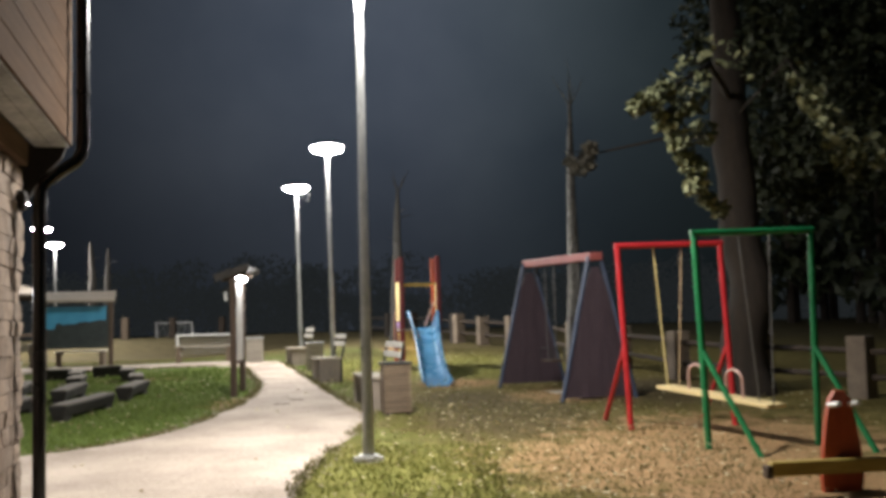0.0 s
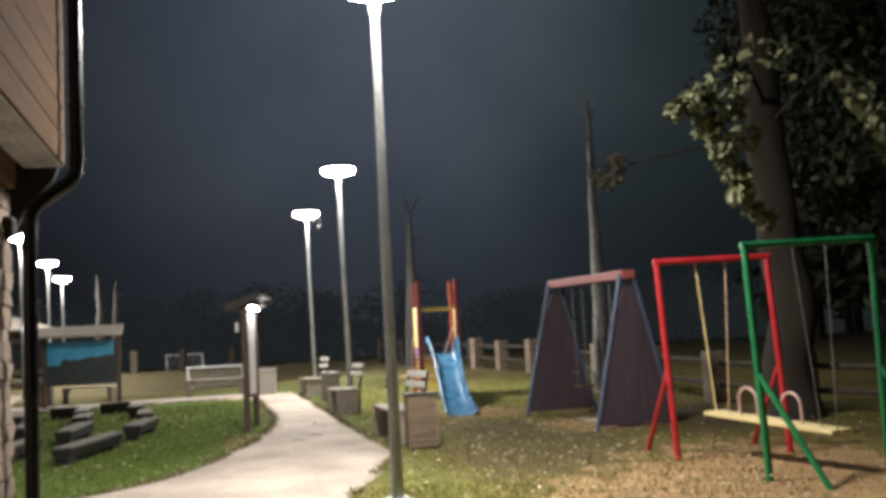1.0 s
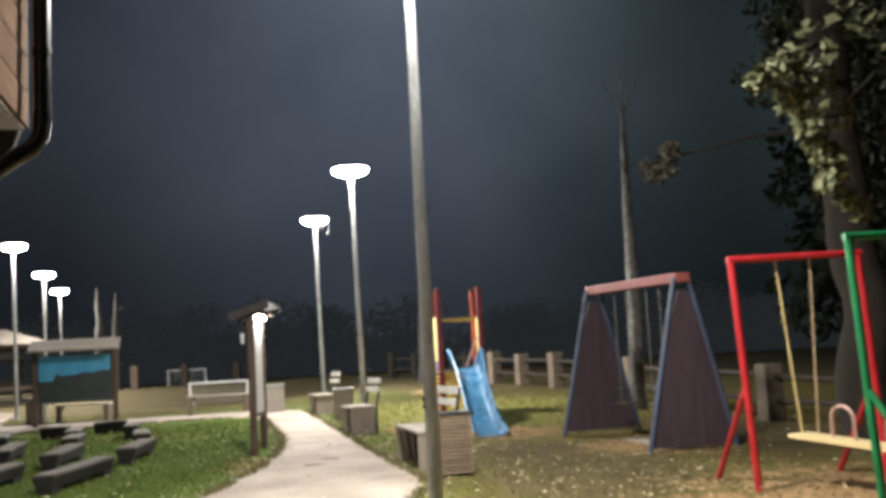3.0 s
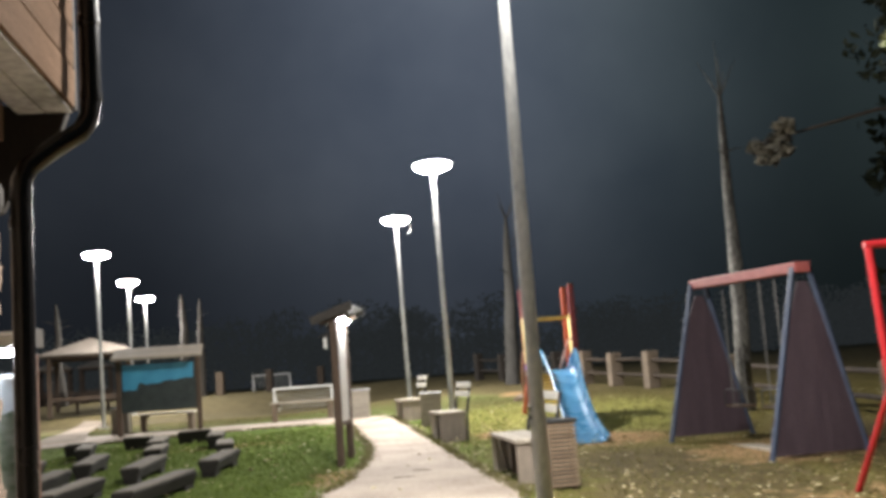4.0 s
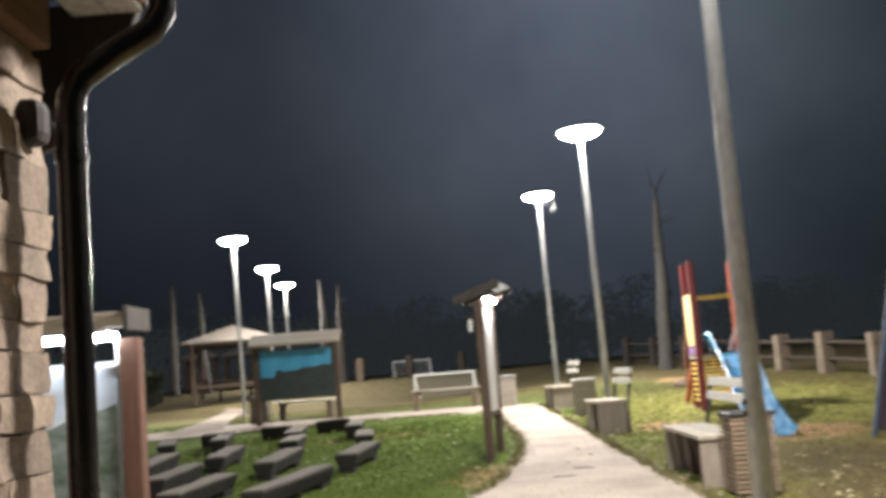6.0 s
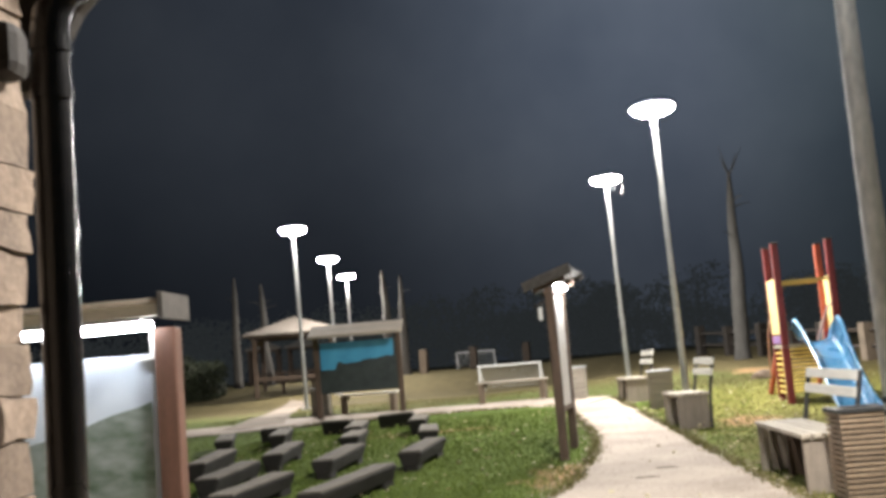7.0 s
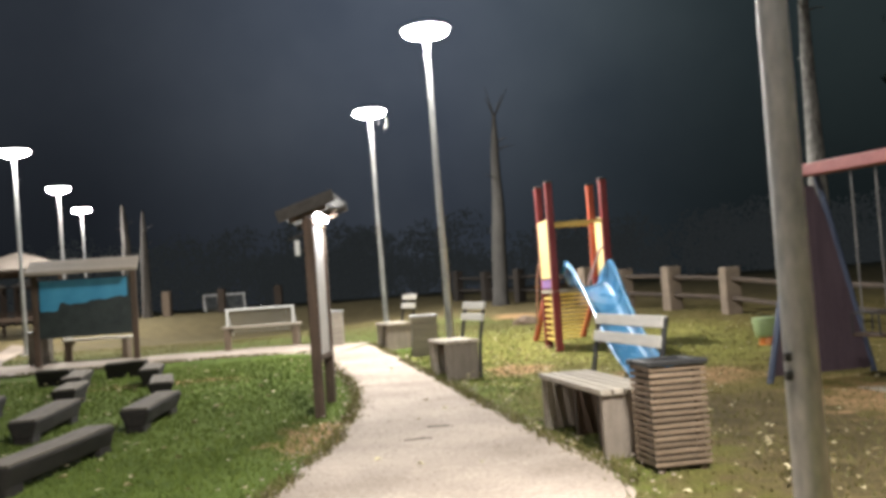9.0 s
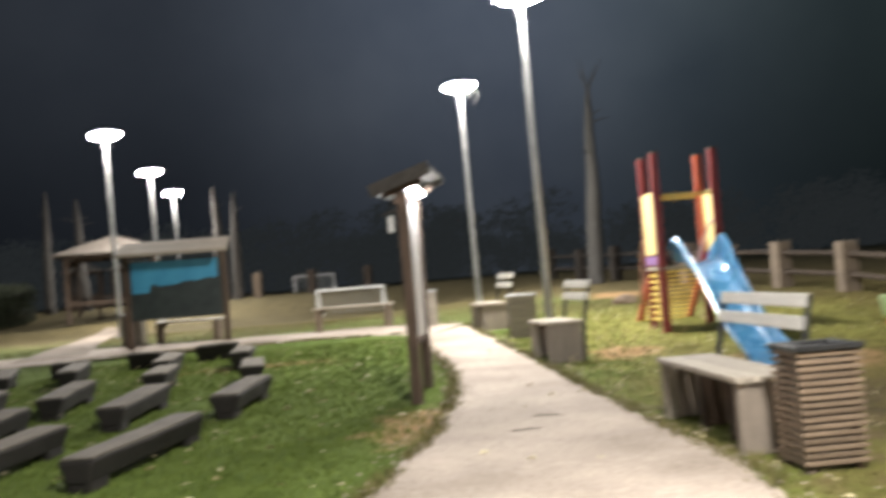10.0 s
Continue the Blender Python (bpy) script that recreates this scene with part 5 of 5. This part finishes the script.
    # the crown takes the shade-coloured copy of the leaves
    leaf_cloud("crown", t, M_UNLITLEAF, crown, 0.085, 5, "crown foliage darkened in colour as unlit")


build_oak()


def build_pine(x, y, h, r, seed, material, lean):
    z = g(x, y)
    rng = random.Random(seed)
    t = thing("pine_tree", pose(x, y, z), "slender pale tree trunk with thin bare twigs", "tree", "trees")
    tree_stem(t, [(0, 0, -0.2), (0, 0, 0.3), (lean * 3, 0, min(3.0, h * 0.45)), (lean * h * 0.6, 0.05, h * 0.5 + 0.7), (lean * h * 0.8, 0.08, h * 0.86), (lean * h, 0.1, h)], [r * 1.4, r * 1.1, r * 0.95, r * 0.75, r * 0.52, r * 0.2], material, "trunk", seed, 0.16)
    for i in range(3):
        a, zz = rng.uniform(0, math.tau), rng.uniform(2.8, min(7.5, h * 0.85))
        q = rng.uniform(0.3, 0.7)
        tree_stem(t, [(lean * zz, 0.05, zz), (lean * zz + math.cos(a) * 0.5 * q, math.sin(a) * 0.5 * q, zz + 0.1), (lean * zz + math.cos(a) * q, math.sin(a) * q, zz + 0.14)], [r * 0.13, r * 0.08, r * 0.03], material, "limb", seed + i)


    # thin upright boughs added at the cut-off top, imitating a fade into darkness
    for i in range(5 if h > 5 else 0):
        a, q, up = rng.uniform(0, math.tau), rng.uniform(0.1, 0.4), rng.uniform(0.3, 0.9)
        tree_stem(t, [(lean * h, 0.1, h - 0.12), (lean * h + math.cos(a) * q * 0.5, 0.1 + math.sin(a) * q * 0.5, h + up * 0.4), (lean * h + math.cos(a) * q, 0.1 + math.sin(a) * q, h + up)], [r * 0.13, r * 0.08, r * 0.02], material, "limb", seed + 20 + i)


# heights stop the trunks about where the lamplight on them ends
for k, (x, y, h, r, bark, lean) in enumerate(((2.82, 22.48, 5.6, 0.125, M_BIRCH, 0.02), (-1.4, 35.2, 5.05, 0.185, M_GREYBARK, 0.035), (-15.65, 48.3, 4.5, 0.2, M_DIMBARK, -0.06), (-15.0, 48.0, 4.2, 0.17, M_DIMBARK, 0.0),
                                             (-20.0, 45.4, 4.2, 0.17, M_DIMBARK, -0.06), (-21.5, 45.5, 4.6, 0.17, M_DIMBARK, 0.0))):
    build_pine(x, y, h, r, k + 1, bark, lean)


def build_far_woods():
    """The plain far backdrop: a ragged forest edge, its mist put in as faint emission, well beyond the field."""
    rng = np.random.RandomState(21)
    bm = bmesh.new()
    blobs = []
    for i in range(330):
        a, r = rng.uniform(-1.35, 1.4), rng.uniform(125, 170)
        x, y = -6 + math.sin(a) * r, 8 + math.cos(a) * r
        z, h = g(x, y), rng.uniform(5.0, 10.0)
        k = rng.uniform(0.2, 0.4)
        tube(bm, (x, y, z - 0.3), (x + rng.normal() * 0.4, y, z + h * 0.9), k, k * 0.5, 7)
        for k in range(10):
            blobs.append(((x + rng.normal() * 2.6, y + rng.normal() * 2.6, z + h * rng.uniform(0.05, 1.0)), (2.6, 2.6, 1.5), 60))
    me = finish(bm, "far_trunks", M_HAZEGLOW)
    woods = tagged(new("backdrop", me), "far dark forest edge, night mist put in as faint glow", "backdrop", kind="structure")
    leaf_cloud("foliage", woods, M_HAZEGLOW, blobs, 0.3, 22)


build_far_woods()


def build_hedge():
    """An overgrown hedge beside the pavilion."""
    rng = np.random.RandomState(71)
    blobs, stems = [], bmesh.new()
    hedge = thing("hedge", pose(-25.3, 42.0, g(-25.3, 42.0)), "dark overgrown leafy hedge beside the pavilion", "hedge")
    for i in range(46):
        x, y = rng.uniform(-4.9, 4.7), rng.uniform(-0.6, 0.6)
        h = 1.35 + 0.3 * noise.noise(Vector((x * 0.6, 3.0, 0.0))) + rng.uniform(-0.15, 0.15)
        tube(stems, (x, y, -0.4), (x + rng.normal() * 0.1, y, h * 0.8), 0.025, 0.01, 6)
        for z in np.arange(0.0, h, 0.24):
            blobs.append(((x + rng.normal() * 0.12, y + rng.normal() * 0.12, z), (0.34, 0.34, 0.22), 60))
    part("stems", stems, M_BARK, hedge)
    leaf_cloud("foliage", hedge, M_UNLITLEAF, blobs, 0.06, 72, "dark hedge leaves")


build_hedge()


def build_east_woods():
    """Tall dark trees crowding behind the fence."""
    rng = np.random.RandomState(61)
    bm = bmesh.new()
    blobs = []
    for i in range(60):
        y = rng.uniform(15, 44)
        x = 13.0 + max(0.0, 22 - y) * 0.3 + rng.uniform(0, 14)
        z, h = g(x, y), rng.uniform(7, 15)
        tube(bm, (x, y, z - 0.3), (x, y, z + h * 0.85), 0.2, 0.06, 8)
        for k in range(26):
            f = rng.uniform(0.12, 1.0)
            w = 2.3 * (1.15 - f)
            blobs.append(((x + rng.normal() * w * 0.6, y + rng.normal() * w * 0.6, z + h * f), (1.1, 1.1, 0.8), 26))
    me = finish(bm, "east_trunks", M_BARK)
    woods = tagged(new("east_woods", me), "tall dark trees crowding behind the fence", "woods", kind="stuff")
    leaf_cloud("foliage", woods, M_UNLITLEAF, blobs, 0.28, 62)


build_east_woods()


# ---- grass, fallen leaves ----
def inside(poly, pts):
    x, y = pts[:, 0], pts[:, 1]
    hit = np.zeros(len(pts), bool)
    j = len(poly) - 1
    for i in range(len(poly)):
        xi, yi, xj, yj = poly[i][0], poly[i][1], poly[j][0], poly[j][1]
        cond = ((yi > y) != (yj > y)) & (x < (xj - xi) * (y - yi) / (yj - yi + 1e-12) + xi)
        hit ^= cond
        j = i
    return hit


def off_paths(pts):
    keep = np.ones(len(pts), bool)
    for area in PATH_AREAS:
        keep &= ~inside(area, pts)
    return pts[keep]


def build_grass(name, areas, material, height, seed, label):
    rng = np.random.RandomState(seed)
    vs = []
    for x0, y0, x1, y1, count in areas:
        pts = np.stack([rng.uniform(x0, x1, count), rng.uniform(y0, y1, count)], 1)
        pts = off_paths(pts)
        for x, y in pts:
            h = height * rng.uniform(0.5, 1.3)
            a = rng.uniform(0, math.tau)
            w, lx, ly = 0.006 + 0.004 * rng.rand(), rng.normal() * h * 0.4, rng.normal() * h * 0.4
            z = g(x, y) - 0.005 + 0.03 * noise.noise(Vector((x * 0.5, y * 0.5, 0.3)))
            vs += [(x - w * math.cos(a), y - w * math.sin(a), z), (x + w * math.cos(a), y + w * math.sin(a), z), (x + lx, y + ly, z + h)]
    me = bpy.data.meshes.new(name)
    me.from_pydata(vs, [], [(i, i + 1, i + 2) for i in range(0, len(vs), 3)])
    me.materials.append(material)
    return tagged(new(name, me), label, "grass", kind="stuff")


build_grass("lawn_grass", ((-9.5, 12.5, -2.9, 24.6, 70000), (-13, 22, -3.5, 25.6, 6000), (-2.8, 12.0, -1.3, 26, 6000)), M_GRASS, 0.036, 31, "short green lawn grass")
build_grass("lamplit_grass", ((-2.6, 8.2, 0.6, 12.6, 9500),), M_LAMPGRASS, 0.045, 33, "yellowish-green grass with lamplight in its colour, round the lamp foot")
build_grass("dry_grass", ((-13, 25.6, -3.4, 34, 16000), (-2.8, 12.0, 3.0, 30, 23000), (0.3, 9, 3.0, 12.0, 2500), (0.0, 8.5, 6.5, 16, 6000)), M_DRYGRASS, 0.04, 32, "sparse dry grass of the play area")


def build_edge_tufts():
    """Low tufts and straws that hang over the edges of the paths."""
    rng = np.random.RandomState(35)
    vs = []
    for line, count in ((MAIN_EDGE_W[4:], 3600), (MAIN_EDGE_E[3:], 4200), (CROSS_EDGE_S[:7], 1500), (CROSS_EDGE_N[:7], 1500)):
        pts = np.array(curve_points(line, 0.12))
        for k in rng.randint(0, len(pts) - 1, count):
            p = pts[k] + (pts[k + 1] - pts[k]) * rng.rand()
            if noise.noise(Vector((p[0] * 2.3, p[1] * 2.3, 5.0))) < -0.12:
                continue
            x, y = p + rng.normal(0, 0.045, 2)
            h, a = 0.05 * rng.uniform(0.5, 1.3), rng.uniform(0, math.tau)
            w, lx, ly = 0.006 + 0.004 * rng.rand(), rng.normal() * h * 0.6, rng.normal() * h * 0.6
            z = g(x, y) + 0.02
            vs += [(x - w * math.cos(a), y - w * math.sin(a), z), (x + w * math.cos(a), y + w * math.sin(a), z), (x + lx, y + ly, z + h)]
    me = bpy.data.meshes.new("edge_tufts")
    me.from_pydata(vs, [], [(i, i + 1, i + 2) for i in range(0, len(vs), 3)])
    me.materials.append(M_DRYGRASS)
    tagged(new("edge_tufts", me), "ragged dry grass tufts along the path edges", "grass", kind="stuff")


build_edge_tufts()


def build_fallen():
    rng = np.random.RandomState(41)
    vs, fs = [], []
    for x0, y0, x1, y1, count, free in ((-9, 13, -2.6, 24, 430, True), (-2.6, 9, 5.5, 27, 1000, True), (0.0, 9, 3.2, 16, 420, True), (-2.3, 17.5, 0.2, 23.5, 190, True), (-1.5, 13.0, 1.6, 18.0, 60, True), (-4, 9, 0, 26, 40, False)):
        pts = np.stack([rng.uniform(x0, x1, count), rng.uniform(y0, y1, count)], 1)
        if free:
            pts = off_paths(pts)
        for x, y in pts:
            s = rng.uniform(0.02, 0.05) if x < -2.6 else rng.uniform(0.015, 0.04)
            a = rng.uniform(0, math.tau)
            u, w = np.array((math.cos(a), math.sin(a))), np.array((-math.sin(a), math.cos(a)))
            z = g(x, y) + (0.05 if free else 0.056)
            i = len(vs)
            for p, q, dz in ((-1, 0, 0.0), (0, -0.6, 0.012), (1, 0, 0.0), (0, 0.6, 0.015)):
                k = u * p * s + w * q * s
                vs.append((x + k[0], y + k[1], z + dz + rng.uniform(0, 0.012)))
            fs += [(i, i + 1, i + 2), (i, i + 2, i + 3)]
    me = bpy.data.meshes.new("fallen_leaves")
    me.from_pydata(vs, [], fs)
    me.materials.append(M_FALLEN)
    tagged(new("fallen_leaves", me), "pale fallen leaves scattered on grass and path", "leaves", kind="stuff")


build_fallen()


def build_edge_gravel():
    """Pebbles and crumbs of sand strewn along the path's edges."""
    rng = np.random.RandomState(51)
    vs, fs = [], []
    for line, count, spread in ((MAIN_EDGE_W[4:], 420, 0.1), (MAIN_EDGE_E[3:], 520, 0.13), (CROSS_EDGE_S[:6], 120, 0.1), (CROSS_EDGE_N[:6], 120, 0.12)):
        pts = np.array(curve_points(line, 0.2))
        for k in rng.randint(0, len(pts), count):
            x, y = pts[k] + rng.normal(0, spread, 2)
            s = rng.uniform(0.006, 0.019)
            z = g(x, y) + 0.045
            i = len(vs)
            vs += [(x - s, y, z), (x, y - s * rng.uniform(0.6, 1), z), (x + s, y, z), (x, y + s, z), (x + rng.normal() * 0.3 * s, y, z + s * rng.uniform(0.5, 0.9))]
            fs += [(i, i + 1, i + 4), (i + 1, i + 2, i + 4), (i + 2, i + 3, i + 4), (i + 3, i, i + 4)]
    # coarser grit lying loose on the path itself
    west, east = np.array(curve_points(MAIN_EDGE_W, 0.2)), np.array(curve_points(MAIN_EDGE_E, 0.2))
    for k in range(1500):
        y = rng.uniform(8.5, 23.0)
        a, c = np.interp(y, west[:, 1], west[:, 0]), np.interp(y, east[:, 1], east[:, 0])
        x = a + (c - a) * rng.uniform(0.03, 0.97)
        s = rng.uniform(0.004, 0.01)
        z = g(x, y) + 0.05
        i = len(vs)
        vs += [(x - s, y, z), (x, y - s * rng.uniform(0.6, 1), z), (x + s, y, z), (x, y + s, z), (x + rng.normal() * 0.3 * s, y, z + s * rng.uniform(0.5, 0.9))]
        fs += [(i, i + 1, i + 4), (i + 1, i + 2, i + 4), (i + 2, i + 3, i + 4), (i + 3, i, i + 4)]
    me = bpy.data.meshes.new("edge_gravel")
    me.from_pydata(vs, [], fs)
    me.materials.append(M_PATH)
    tagged(new("edge_gravel", me), "loose pebbles strewn over the path and its edges", "gravel", kind="stuff")


build_edge_gravel()


# ---- twigs on the path ----
def twig(x, y, angle, seed):
    rng = random.Random(seed)
    t = thing("twig", pose(x, y, g(x, y) + 0.058, 0, 0, angle), "thin dark broken twig lying on the sandy path", "twig", "twigs on the path")
    bm = bmesh.new()
    sweep(bm, [(-0.11, 0, 0), (-0.04, rng.uniform(-0.015, 0.015), 0.003), (0.04, rng.uniform(-0.015, 0.015), 0.003), (0.12, 0.01, 0)], [0.004, 0.004, 0.003, 0.002], 7)
    part("stem", bm, M_BARK, t, "", 0, True)
    bm = bmesh.new()
    sweep(bm, [(0.0, 0.0, 0.003), (0.04, 0.03, 0.006), (0.07, 0.045, 0.004)], [0.003, 0.002, 0.0015], 7)
    part("side_shoot", bm, M_BARK, t, "", 0, True)


twig(-2.34, 16.62, 12, 1)
twig(-2.19, 17.14, -15, 2)
